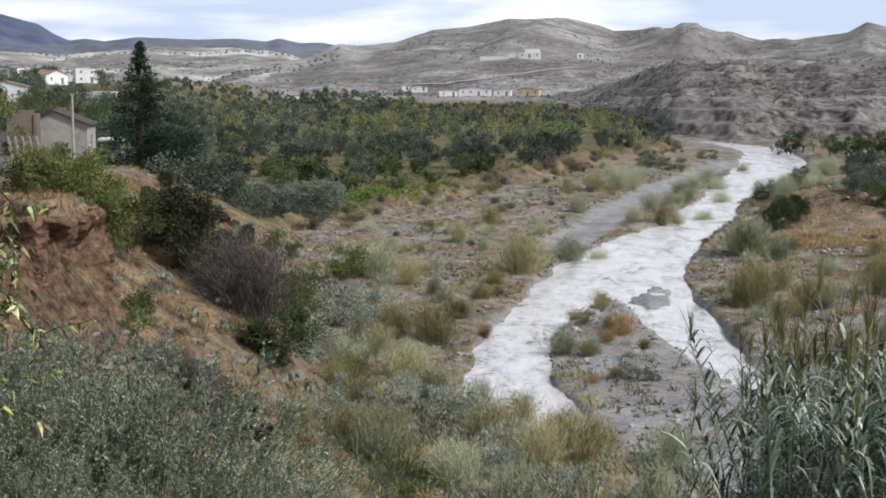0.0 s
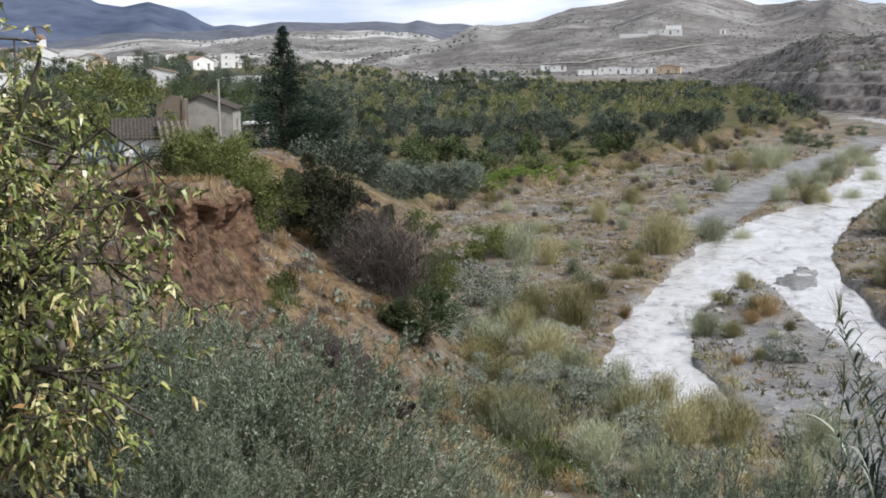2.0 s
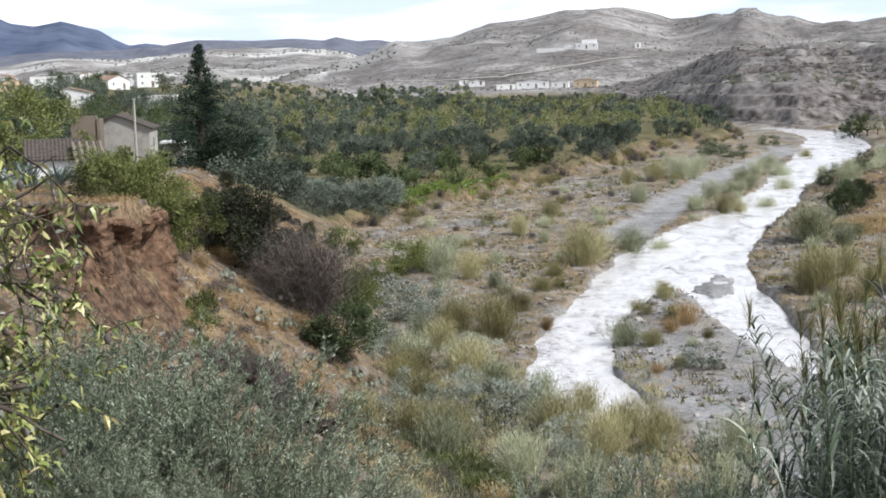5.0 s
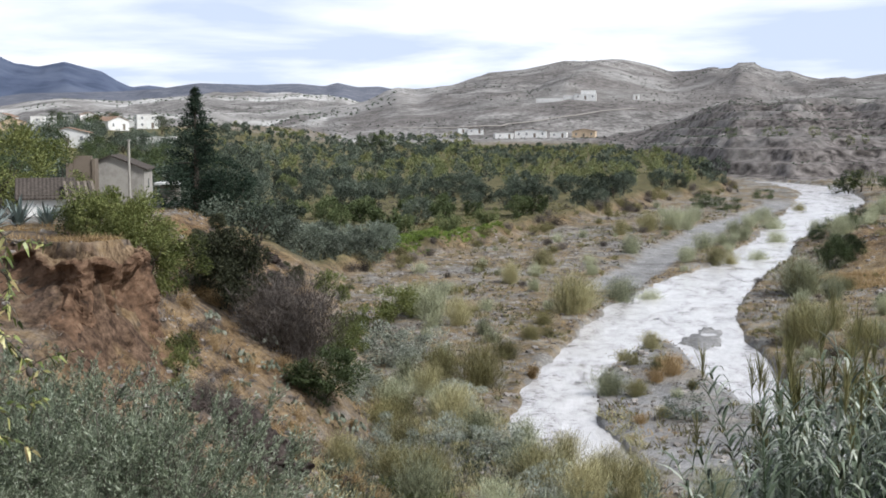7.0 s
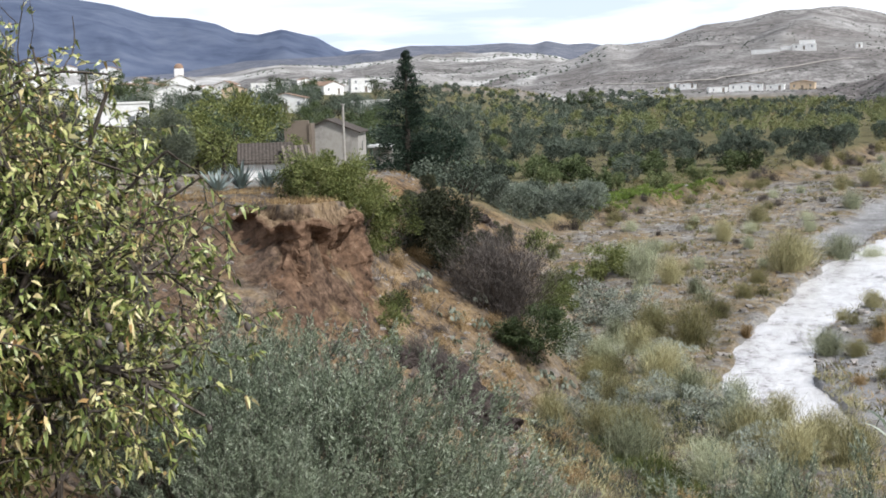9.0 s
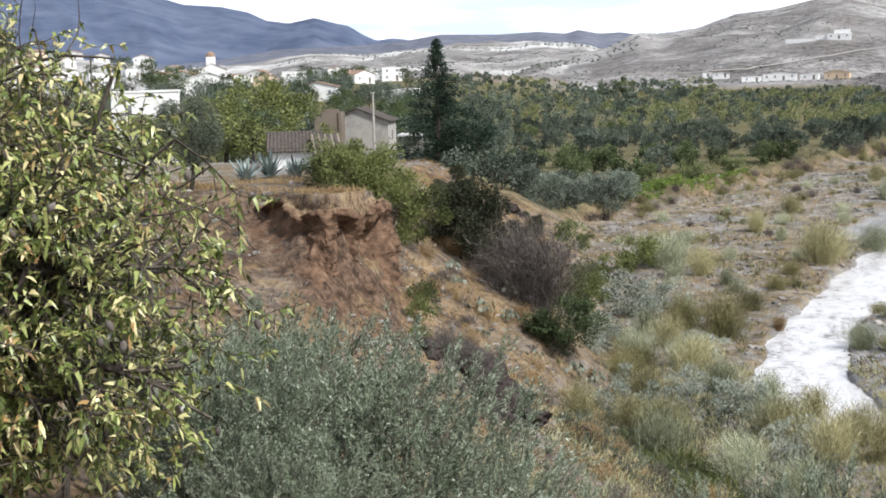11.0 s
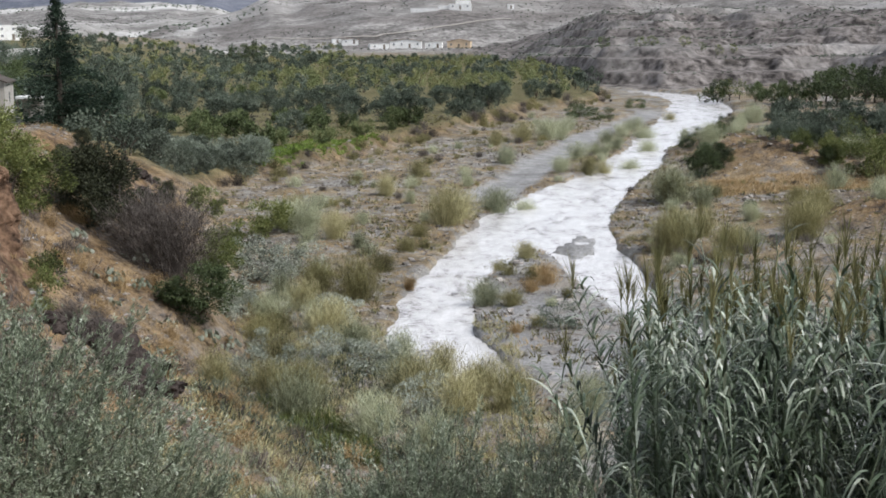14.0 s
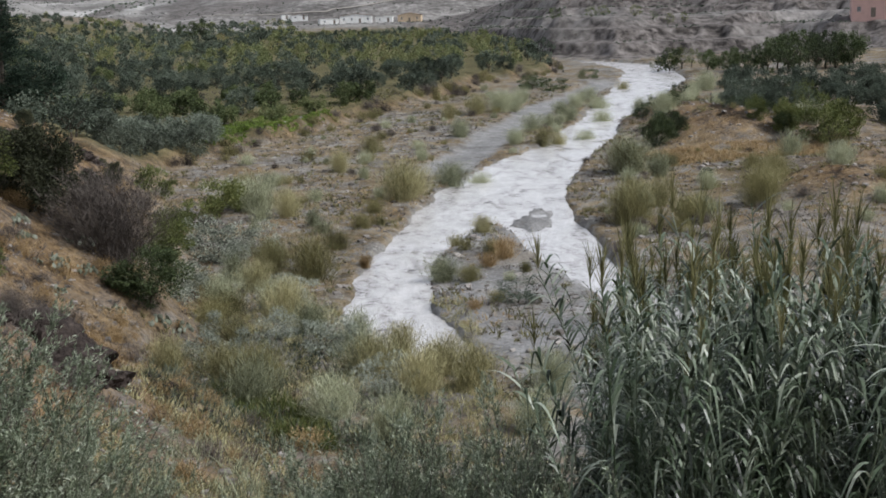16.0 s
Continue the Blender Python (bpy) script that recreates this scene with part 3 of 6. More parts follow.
BROOM_OLIVE = leaf_material("olive_broom_stem", [(0.1, (0.092, 0.086, 0.042)), (0.5, (0.245, 0.23, 0.108)), (0.9, (0.42, 0.38, 0.19))], 0.7, 0.15)
SILVER = leaf_material("silver_shrub_leaf", [(0.1, (0.18, 0.205, 0.16)), (0.5, (0.36, 0.395, 0.32)), (0.9, (0.56, 0.59, 0.52))], 0.6, 0.2)
DARK_GREEN = leaf_material("dark_shrub_leaf", [(0.1, (0.028, 0.042, 0.017)), (0.5, (0.07, 0.098, 0.04)), (0.9, (0.14, 0.175, 0.075))], 0.55, 0.25)
BRIGHT = leaf_material("green_shrub_leaf", [(0.1, (0.05, 0.066, 0.02)), (0.5, (0.145, 0.172, 0.056)), (0.9, (0.27, 0.285, 0.105))], 0.55, 0.2, 0.4)
TWIGGY = leaf_material("dry_twigs", [(0.1, (0.062, 0.053, 0.046)), (0.5, (0.150, 0.130, 0.116)), (0.9, (0.26, 0.23, 0.208))], 0.9, 0.1)
STRAW = leaf_material("dry_straw", [(0.1, (0.18, 0.115, 0.055)), (0.5, (0.39, 0.272, 0.138)), (0.9, (0.58, 0.455, 0.27))], 0.8, 0.1)
TERRACE_OLIVE = leaf_material("terrace_olive_leaf", [(0.1, (0.06, 0.07, 0.048)), (0.5, (0.125, 0.145, 0.10)), (0.9, (0.24, 0.265, 0.20))], 0.55, 0.2, 0.5)
BROOM_PALE = leaf_material("pale_broom_stem", [(0.1, (0.19, 0.18, 0.085)), (0.5, (0.43, 0.40, 0.21)), (0.9, (0.62, 0.57, 0.35))], 0.7, 0.15)
GRASS = leaf_material("green_grass_blade", [(0.1, (0.07, 0.11, 0.02)), (0.5, (0.16, 0.24, 0.045)), (0.9, (0.28, 0.36, 0.09))], 0.6, 0.2)
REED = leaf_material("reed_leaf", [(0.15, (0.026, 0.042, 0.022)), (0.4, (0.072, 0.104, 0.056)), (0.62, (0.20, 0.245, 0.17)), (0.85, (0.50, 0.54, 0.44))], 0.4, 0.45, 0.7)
PLUME = leaf_material("reed_plume", [(0.1, (0.11, 0.11, 0.045)), (0.5, (0.20, 0.195, 0.085)), (0.9, (0.32, 0.29, 0.15))], 0.8, 0.1)
PEAR = leaf_material("prickly_pear_pad", [(0.1, (0.07, 0.085, 0.05)), (0.5, (0.15, 0.175, 0.12)), (0.9, (0.30, 0.32, 0.26))], 0.6, 0.2)
AGAVE = leaf_material("agave_leaf", [(0.1, (0.12, 0.16, 0.14)), (0.5, (0.22, 0.27, 0.25)), (0.9, (0.33, 0.38, 0.36))], 0.5, 0.3)


# ---- plant geometry ----
class Geo:
    """Collects quads for one mesh."""

    def __init__(self):
        self.v, self.f, self.n = [], [], 0

    def add(self, verts, faces):
        self.v.append(np.asarray(verts, np.float32).reshape(-1, 3))
        self.f.append(np.asarray(faces, np.int32) + self.n)
        self.n += len(self.v[-1])

    def mesh(self, name, material, smooth=False):
        return mesh_from(name, np.concatenate(self.v), np.concatenate(self.f), material, smooth)


def unit(v):
    return v / np.maximum(np.linalg.norm(v, axis=-1, keepdims=True), 1e-9)


def add_leaves(geo, p, d, length, width, r):
    """Pointed leaves as folded diamonds: base, two sides, tip."""
    n = len(p)
    d = unit(d)
    side = unit(np.cross(d, r.normal(size=(n, 3))))
    up = np.cross(side, d)
    length, width = np.broadcast_to(length, n)[:, None], np.broadcast_to(width, n)[:, None]
    mid = p + d * length * 0.45 + up * width * 0.25
    v = np.stack([p, mid + side * width * 0.5, p + d * length - up * length * 0.12, mid - side * width * 0.5], 1)
    geo.add(v, np.arange(n * 4).reshape(n, 4))


def add_blades(geo, p, d, length, width, bend, r, segs=3, lean=None):
    """Long arching blades with segs pieces each; bend: how far the tip hangs."""
    n = len(p)
    d = unit(d)
    t = np.linspace(0, 1, segs + 1)[None, :, None]
    length, width, bend = (np.broadcast_to(q, n)[:, None, None] for q in (length, width, bend))
    line = p[:, None] + d[:, None] * length * t
    line[..., 2] -= (bend * length * t ** 2)[..., 0]
    side = unit(np.cross(d, r.normal(size=(n, 3))) if lean is None else lean)[:, None]
    prof = np.interp(np.linspace(0, 1, segs + 1), (0, 0.25, 1), (0.7, 1.0, 0.12))[None, :, None]
    v = np.stack([line + side * width * prof * 0.5, line - side * width * prof * 0.5], 2)
    i = np.arange(segs)[None, :] * 2 + np.arange(n)[:, None] * (segs + 1) * 2
    i = i.ravel()
    geo.add(v, np.stack([i, i + 1, i + 3, i + 2], 1))


def add_tube(geo, path, radii, sides=6):
    path, radii = np.asarray(path, float), np.asarray(radii, float)
    n = len(path)
    tang = unit(np.gradient(path, axis=0))
    ref = np.where(np.abs(tang[:, 2:3]) > 0.9, np.array([[1.0, 0, 0]]), np.array([[0, 0, 1.0]]))
    a = unit(np.cross(tang, ref))
    b = np.cross(tang, a)
    ang = np.linspace(0, 2 * np.pi, sides, endpoint=False)
    v = path[:, None] + radii[:, None, None] * (np.cos(ang)[None, :, None] * a[:, None] + np.sin(ang)[None, :, None] * b[:, None])
    f = [(k * sides + j, k * sides + (j + 1) % sides, (k + 1) * sides + (j + 1) % sides, (k + 1) * sides + j) for k in range(n - 1) for j in range(sides)]
    geo.add(v, f)


def part(name, mesh, parent, label=""):
    ob = new(name, mesh)
    ob.parent = parent
    if label:
        ob["label"] = label
    return ob


def thing(name, x, y, z, turn=0.0, size=1.0):
    e = new(name)
    e.empty_display_size = 0.2
    e.matrix_basis = pose(x, y, z, 0, 0, turn)
    e.scale = (size, size, size)
    return e


def put_copy(src, x, y, z, turn, size):
    """Copy of a plant at a place, with a turn and a size of its own."""
    c = copy_thing(src, pose(x, y, z, 0, 0, turn))
    c.scale = (size, size, size)
    return c


def limbs(geo, r, base, height, spread, count, radius, lean=0.3):
    """A short trunk that forks into tapering, crooked limbs; returns points along the limbs."""
    fork = np.array([base[0] + r.normal(0, 0.05 * height), base[1] + r.normal(0, 0.05 * height), base[2] + height * 0.28])
    add_tube(geo, [np.array(base) - (0, 0, 0.25), (np.array(base) + fork) / 2 + r.normal(0, 0.02 * height, 3), fork], [radius * 1.25, radius, radius * 0.9])
    tips = []
    for k in range(count):
        a = 2 * np.pi * (k + r.uniform(-0.3, 0.3)) / count
        end = fork + np.array([np.cos(a) * spread, np.sin(a) * spread, height * r.uniform(0.35, 0.68)])
        pts = [fork + (end - fork) * t + r.normal(0, 0.045 * height, 3) * (0 < t < 1) for t in (0, 0.25, 0.5, 0.75, 1)]
        add_tube(geo, pts, radius * np.array([0.7, 0.5, 0.36, 0.24, 0.1]), 5)
        tips += pts[1:]
    return np.array(tips)


def clumped(r, n, clumps, radius, centre, squash=1.0, hollow=0.55):
    """Points and outward ways of leaves gathered in uneven clumps round a crown."""
    c = unit(r.normal(size=(clumps, 3))) * (hollow + (1 - hollow) * r.random((clumps, 1)) ** 0.6)
    c[:, 2] *= squash
    size = r.uniform(0.22, 0.45, clumps)
    k = r.integers(0, clumps, n)
    off = unit(r.normal(size=(n, 3))) * (r.random((n, 1)) ** 0.4) * size[k][:, None]
    p = (c[k] + off) * radius + centre
    return p, unit(off + 0.5 * c[k] + 0.35 * r.normal(size=(n, 3)))


def orchard_tree(name, seed, leaf, label, category, height=3.6, radius=1.9, quads=620, size=0.30, squash=0.8, width=0.5):
    r = np.random.default_rng(seed)
    e = thing(name, 0, 0, 0)
    g = Geo()
    limbs(g, r, (0, 0, 0), height * 0.8, radius * 0.6, 5, height * 0.028)
    part("trunk", g.mesh(name + "_trunk", BARK), e)
    g = Geo()
    p, d = clumped(r, quads, 26, radius, np.array([0, 0, height - radius * squash * 0.95]), squash)
    add_leaves(g, p, d, r.uniform(0.6, 1.3, quads) * size, r.uniform(0.6, 1.2, quads) * size * width, r)
    part("crown", g.mesh(name + "_crown", leaf), e)
    return tagged(e, label, category)


def broom_bush(name, seed, mat, label, height=1.8, radius=1.3, strands=420, width=0.035, bend=0.12):
    """A broom: a fan of thin, upright, whippy stems from one foot, with a ragged top."""
    r = np.random.default_rng(seed)
    e = thing(name, 0, 0, 0)
    g = Geo()
    foot = r.normal(0, radius * 0.22, (strands, 3)) * (1, 1, 0)
    a = r.uniform(0, 2 * np.pi, strands)
    out = np.abs(r.normal(0, 0.55, strands))
    d = unit(np.stack([np.cos(a) * out, np.sin(a) * out, np.ones(strands)], 1))
    reach = r.uniform(0.55, 1.0, strands) * height / np.sqrt(d[:, 2] ** 2 + (height / (radius * 1.15)) ** 2 * (1 - d[:, 2] ** 2))
    add_blades(g, foot - (0, 0, 0.1), d, reach, width * 0.8 * r.uniform(0.5, 1.2, strands), bend, r, 2)
    m = strands * 5
    k = r.integers(0, strands, m)
    t = r.random(m) ** 0.55
    p = foot[k] + d[k] * (reach[k] * t)[:, None] + r.normal(0, 0.05 * height, (m, 3))
    add_blades(g, p, d[k] * 0.8 + r.normal(0, 0.42, (m, 3)) + (0, 0, 0.35), height * r.uniform(0.10, 0.24, m), width * r.uniform(0.6, 1.4, m), bend, r, 1)
    part("foliage", g.mesh(name + "_foliage", mat), e)
    return tagged(e, label, "shrub")


def leafy_shrub(name, seed, mat, label, height=1.6, radius=1.2, quads=900, size=0.16, width=0.55):
    r = np.random.default_rng(seed)
    e = thing(name, 0, 0, 0)
    g = Geo()
    limbs(g, r, (0, 0, 0), height * 0.75, radius * 0.6, 6, 0.035)
    part("stem", g.mesh(name + "_stem", BARK), e)
    g = Geo()
    quads, size = int(quads * 2.2), size * 1.0
    p, d = clumped(r, quads, 20, 1.0, np.array([0, 0, 0.0]), 1.0, 0.3)
    p = p * (radius, radius, height * 0.52) + (0, 0, height * 0.5)
    add_leaves(g, p, d, r.uniform(0.6, 1.4, quads) * size, r.uniform(0.6, 1.2, quads) * size * width, r)
    part("leaves", g.mesh(name + "_leaves", mat), e)
    return tagged(e, label, "shrub")


def place_all(src, spots, nominal, tilt=9.0):
    """Stand the first plant at the first spot and copies of it at the others. A spot: x, y, height."""
    r = np.random.default_rng(len(spots) + int(nominal * 10))
    for k, (x, y, h) in enumerate(spots):
        z, turn, size = ground_z(x, y) - 0.06, r.uniform(0, 360), h / nominal
        one = src if k == 0 else put_copy(src, x, y, z, turn, size)
        one.matrix_basis = pose(x, y, z, r.uniform(-tilt, tilt), r.uniform(-tilt, tilt), turn)
        one.scale = (size * r.uniform(0.9, 1.35), size * r.uniform(0.85, 1.15), size)


# ---- shrubs of the river flat ----
brooms = [broom_bush("broom_bush", 20 + k, m, c + " broom bush with thin upright stems on gravel", 2.0, 1.6 - 0.2 * k, 620, 0.019) for k, (m, c) in enumerate(((BROOM, "grey-green"), (BROOM_PALE, "straw-tinged pale"), (BROOM, "grey-green")))]
for b in brooms:
    tagged(b, group="broom bushes of the river flat")
place_all(brooms[0], [(6.6, 67.4, 1.7), (10.5, 102.6, 2.3), (14.5, 133.4, 2.2), (22.4, 159.7, 3.0), (19.3, 126.1, 1.8), (36, 164.8, 2.6), (37.6, 137.7, 2.6),
                      (25.3, 102.7, 3.4), (-4.7, 90.9, 2.9), (-4.8, 62.8, 2.1), (56.3, 182.7, 3.2), (-6.3, 93, 2.4), (13.0, 104, 1.7), (24.2, 161.5, 2.6),
                      (20.8, 82.4, 2.6), (-2.5, 46.5, 2.0), (8.6, 45.5, 1.8), (1.8, 49.4, 1.8), (-2.2, 61.5, 1.9), (-0.4, 56.2, 1.6)], 2.0)
place_all(brooms[1], [(10.1, 79.1, 1.2), (5.9, 94.0, 3.3), (15.1, 153.1, 2.0), (19, 158.4, 2.8), (22.1, 126.4, 2.1), (46.4, 193.9, 2.2), (21.6, 85.6, 2.5),
                      (-1.8, 58.9, 2.3), (1.5, 113, 2.0), (2.2, 48.4, 1.9), (4.8, 48.9, 1.8), (-3.6, 54.2, 1.6), (5.6, 46.6, 1.9), (3.4, 52.4, 1.5), (4.8, 124.8, 1.9), (4.7, 51.7, 1.6), (31.5, 87.4, 2.1), (-3.3, 66.4, 1.8), (24.2, 128.5, 1.9),
                      (6.9, 97.2, 2.3), (-2.4, 88.6, 2.2), (23.5, 86.4, 2.2), (-5.4, 46.0, 1.5), (6.5, 50, 1.5), (-3.9, 49.6, 1.5), (3.6, 45.6, 1.9)], 2.0)
place_all(brooms[2], [(1.6, 54.2, 1.7), (-4.9, 69.5, 1.7), (-2.7, 72.8, 1.5), (26.7, 98.4, 2.4), (27.5, 131.5, 1.9), (33.2, 148.5, 2.1), (40.0, 158.6, 2.2), (-0.6, 84, 1.3),
                      (3.4, 106, 1.3), (-4.4, 104, 1.4), (9.2, 119, 1.3), (0.5, 43.5, 1.8), (2.4, 40.8, 2.0), (52.4, 176.3, 2.2), (28.8, 92.2, 1.7), (7.2, 41.0, 1.8), (49.7, 168.5, 2.0)], 2.0)
yellowed = broom_bush("broom_bush", 31, BROOM_OLIVE, "broad olive-brown broom bush with a dark foot beside the river", 2.6, 2.3, 900, 0.021)
place_all(yellowed, [(-0.6, 69.4, 2.7), (-2.9, 71.0, 2.0), (0.9, 76.6, 1.3), (2.6, 83.6, 1.2), (3.6, 89.0, 1.1), (-2.3, 48.5, 1.8), (-4.9, 57.3, 1.6), (9.9, 72.0, 1.1), (7.9, 66.2, 1.0),
                     (34.4, 98.5, 1.4), (29.4, 104.5, 1.2), (45.2, 107.5, 1.5), (-4.4, 60.6, 1.4), (-6.0, 65.4, 1.4), (11.0, 67.0, 0.7), (8.6, 60.5, 0.7)], 2.6)
silvers = leafy_shrub("silvery_shrub", 33, SILVER, "silver-grey leafy shrub among broom", 2.2, 1.7, 1000, 0.17, 0.4)
place_all(silvers, [(-6.2, 75.4, 2.4), (-4.2, 76.6, 2.0), (-7.7, 79.3, 1.9), (-6.6, 59.6, 1.6), (-1.6, 63.6, 1.5), (-4.4, 55.2, 1.3), (-3.0, 52.2, 1.3), (0.2, 52.6, 1.5), (-1.8, 55.6, 1.3), (-4.9, 51.0, 1.4), (2.6, 46.2, 1.5), (-6.9, 63.0, 1.6)], 2.2)
place_all(leafy_shrub("round_shrub", 58, OLIVE_FAR, "round dark grey-green bush on the gravel island", 1.5, 1.0, 700, 0.11, 0.4), [(9.4, 59.6, 1.45)], 1.5)
place_all(broom_bush("dry_bush", 59, STRAW, "orange-brown dry grass bush on the gravel island", 1.3, 1.1, 260, 0.03), [(10.3, 70.6, 1.4), (9.3, 69.2, 0.9), (7.3, 59.6, 0.6), (-1.4, 60.2, 0.9), (2.4, 71.6, 0.8)], 1.3)
greens = leafy_shrub("green_shrub", 34, BRIGHT, "fresh green leafy shrub at the foot of the bank", 2.2, 1.8, 1100, 0.20, 0.5)
place_all(greens, [(-7.5, 89.7, 2.5), (-8.3, 69.0, 1.8), (-9.3, 76.0, 1.4), (-9.7, 81, 1.3), (-8.5, 64.8, 1.6), (-9.6, 85.5, 1.5), (-12.8, 98, 2.2)], 2.2)
darks = leafy_shrub("dark_green_shrub", 35, DARK_GREEN, "dense dark green shrub on the slope", 2.0, 1.1, 3400, 0.10, 0.5)
place_all(darks, [(-7.1, 53.7, 2.3), (31.2, 115.4, 2.9), (33.2, 117, 2.3), (29.8, 96.2, 0.9), (43.0, 114.5, 2.2), (39.2, 139.5, 1.7)], 2.0)
banks = leafy_shrub("bank_shrub", 36, BANK_LEAF, "tall olive-green shrub growing on the bank", 3.6, 1.8, 4200, 0.14, 0.5)
place_all(banks, [(-11.9, 58.2, 3.9), (-12.7, 59.2, 3.2), (-15.6, 66, 0.8), (-16.6, 74.5, 1.0), (-14.2, 73.5, 0.9), (-17.4, 79.0, 1.0), (-12.0, 75.0, 1.1), (-12.6, 80.0, 1.2), (-14.2, 84, 1.0)], 3.6, 3.0)
yellowgreen = leafy_shrub("bank_shrub", 37, BRIGHT, "tall yellow-green shrub behind the earth bluff", 3.4, 1.6, 2600, 0.14, 0.5)
place_all(yellowgreen, [(-14.4, 52.6, 3.3), (-15.6, 53.2, 3.6), (-17.0, 53.8, 3.3), (-18.0, 55.6, 2.4), (-13.9, 54.6, 2.7), (-16.4, 60.5, 1.3), (-18.4, 63.5, 1.2)], 3.4)
brush = broom_bush("dead_brush", 38, TWIGGY, "leafless grey-brown thorn brush on the slope", 2.8, 1.75, 1000, 0.017, 0.3)
place_all(brush, [(-8.9, 56.7, 4.0), (-9.8, 57.4, 3.8), (-7.6, 36.5, 1.2), (-8.5, 37.2, 1.2), (-6.6, 35.2, 0.8), (-10.6, 64.5, 1.3), (-11.0, 72.0, 1.1), (-11.8, 67.5, 0.9), (-10.8, 77.5, 1.2), (-11.9, 82.0, 1.2)], 2.8)
fieldshrub = leafy_shrub("olive_bush", 39, OLIVE_FAR, "grey-green olive bush on the far bank", 3.0, 2.1, 2200, 0.20, 0.6)
place_all(fieldshrub, [(46.2, 136.6, 3.0), (50.0, 139, 2.8), (44.2, 131, 2.6), (59.3, 163.8, 2.8), (64.5, 166.5, 2.7), (70, 168, 2.7), (76, 171, 2.8), (60, 156, 2.6), (66, 158.5, 2.5), (72, 160.8, 2.6), (78, 163, 2.7),
                       (53.5, 152, 2.5), (58.5, 148.5, 2.6), (64.4, 150.5, 2.6), (70, 153, 2.6), (55.5, 120.5, 2.2), (60.2, 135, 2.4), (66, 139, 2.4), (62.4, 188, 3.0), (57.6, 176, 2.2)], 3.0)
tree_right = orchard_tree("young_tree", 40, BRIGHT, "small fresh green tree with a bare stem beside the track", "tree", 3.4, 1.6, 600, 0.24)
place_all(tree_right, [(44.9, 108.2, 3.4), (48.2, 112.4, 3.0), (47.8, 122.0, 2.8), (64.7, 226, 3.6), (67.5, 229, 3.2), (61.6, 231, 2.6)], 3.4)

# field of olives, hedge and tall brooms beyond the river
field_r = np.random.default_rng(174)
field_olive = orchard_tree("olive_tree", 175, OLIVE_FAR, "dark grey-green olive tree in a field row beyond the river", "tree", 3.0, 1.6, 1500, 0.20, 0.8, 0.85)
place_all(field_olive, [(54 + 3.3 * k + field_r.normal(0, 0.4), 163 - 0.9 * k + 0.05 * k * k + field_r.normal(0, 0.5), field_r.uniform(2.6, 3.3)) for k in range(10)]
          + [(60 + 3.4 * k + field_r.normal(0, 0.4), 182 - 0.9 * k + field_r.normal(0, 0.5), field_r.uniform(2.5, 3.2)) for k in range(9)], 3.0)
hedge_tree = orchard_tree("hedge_tree", 176, DARK_GREEN, "dark green hedge tree at the foot of the hill", "tree", 4.2, 2.1, 1600, 0.26, 0.8, 0.85)
place_all(hedge_tree, [(63.8, 230.4, 4.4), (66.6, 216, 3.6), (70, 215, 3.4), (73.4, 214.6, 3.7), (77, 215.4, 3.5), (80, 218.6, 5.2), (83.5, 217.8, 6.2), (87, 214, 5.9), (91, 212, 5.0)], 4.2)
place_all(leafy_shrub("green_shrub", 177, BRIGHT, "tall light green shrub beside the field beyond the river", 3.2, 1.7, 2400, 0.16, 0.55), [(45.2, 111.2, 3.8), (43.2, 114.6, 2.8), (47.8, 113.0, 3.0), (41.0, 117.0, 2.0)], 3.2)
place_all(broom_bush("broom_bush", 178, BROOM_OLIVE, "tall feathery grey-green broom bush beyond the river", 3.1, 2.1, 900, 0.022), [(20.1, 80.8, 3.1), (30.0, 83.8, 3.1), (25.0, 102.6, 3.0), (33.4, 90.5, 2.4), (23.4, 78.4, 2.2)], 3.1)


def strewn(seed, n, x0, x1, y0, y1, low, high):
    """Spots for small bushes on dry ground, clear of water and the dry channel."""
    r = np.random.default_rng(seed)
    x, y = r.uniform(x0, x1, n), r.uniform(y0, y1, n)
    ok = (in_river(x, y) < 0.05) & ~((np.abs(x - dry_x(y)) < 3.0) & (y > 108) & (y < 212)) & (x > foot_x(y) - 1) & (x < orchard_x(y) + 62) & ((x > orchard_x(y) + 1) | (y < 110))
    return [(float(a), float(b), float(r.uniform(low, high))) for a, b in zip(x[ok], y[ok])]


small_broom = broom_bush("broom_bush", 41, BROOM, "small grey-green broom bush on gravel", 1.0, 0.9, 150, 0.03)
place_all(small_broom, strewn(42, 75, -10, 34, 62, 190, 0.5, 1.3), 1.0)
small_dry = broom_bush("dry_bush", 43, BROOM_OLIVE, "small straw-brown dry bush on gravel", 0.9, 0.9, 150, 0.032)
place_all(small_dry, strewn(44, 120, -10, 60, 60, 190, 0.4, 1.1), 0.9)
front_r = np.random.default_rng(55)
front_line = [(float(orchard_x(np.array(v)) + front_r.uniform(-1.2, 2.4)), float(v), float(front_r.uniform(0.5, 1.4))) for v in front_r.uniform(118, 245, 80)]
place_all(broom_bush("dry_bush", 56, BROOM_OLIVE, "brown-green scrub on the orchard's eroded edge", 1.0, 1.1, 150, 0.034), front_line[:45], 1.0)
place_all(broom_bush("dead_brush", 57, TWIGGY, "dark dead brush on the orchard's eroded edge", 0.9, 1.1, 150, 0.032), front_line[45:], 0.9)
small_dead = broom_bush("dead_brush", 45, TWIGGY, "small dead brown brush on gravel", 0.8, 0.9, 150, 0.028)
place_all(small_dead, strewn(46, 90, -12, 60, 60, 200, 0.4, 1.0), 0.8)
right_broom = broom_bush("broom_bush", 47, BROOM, "pale broom bush on the far bank", 1.8, 1.6, 330, 0.028)
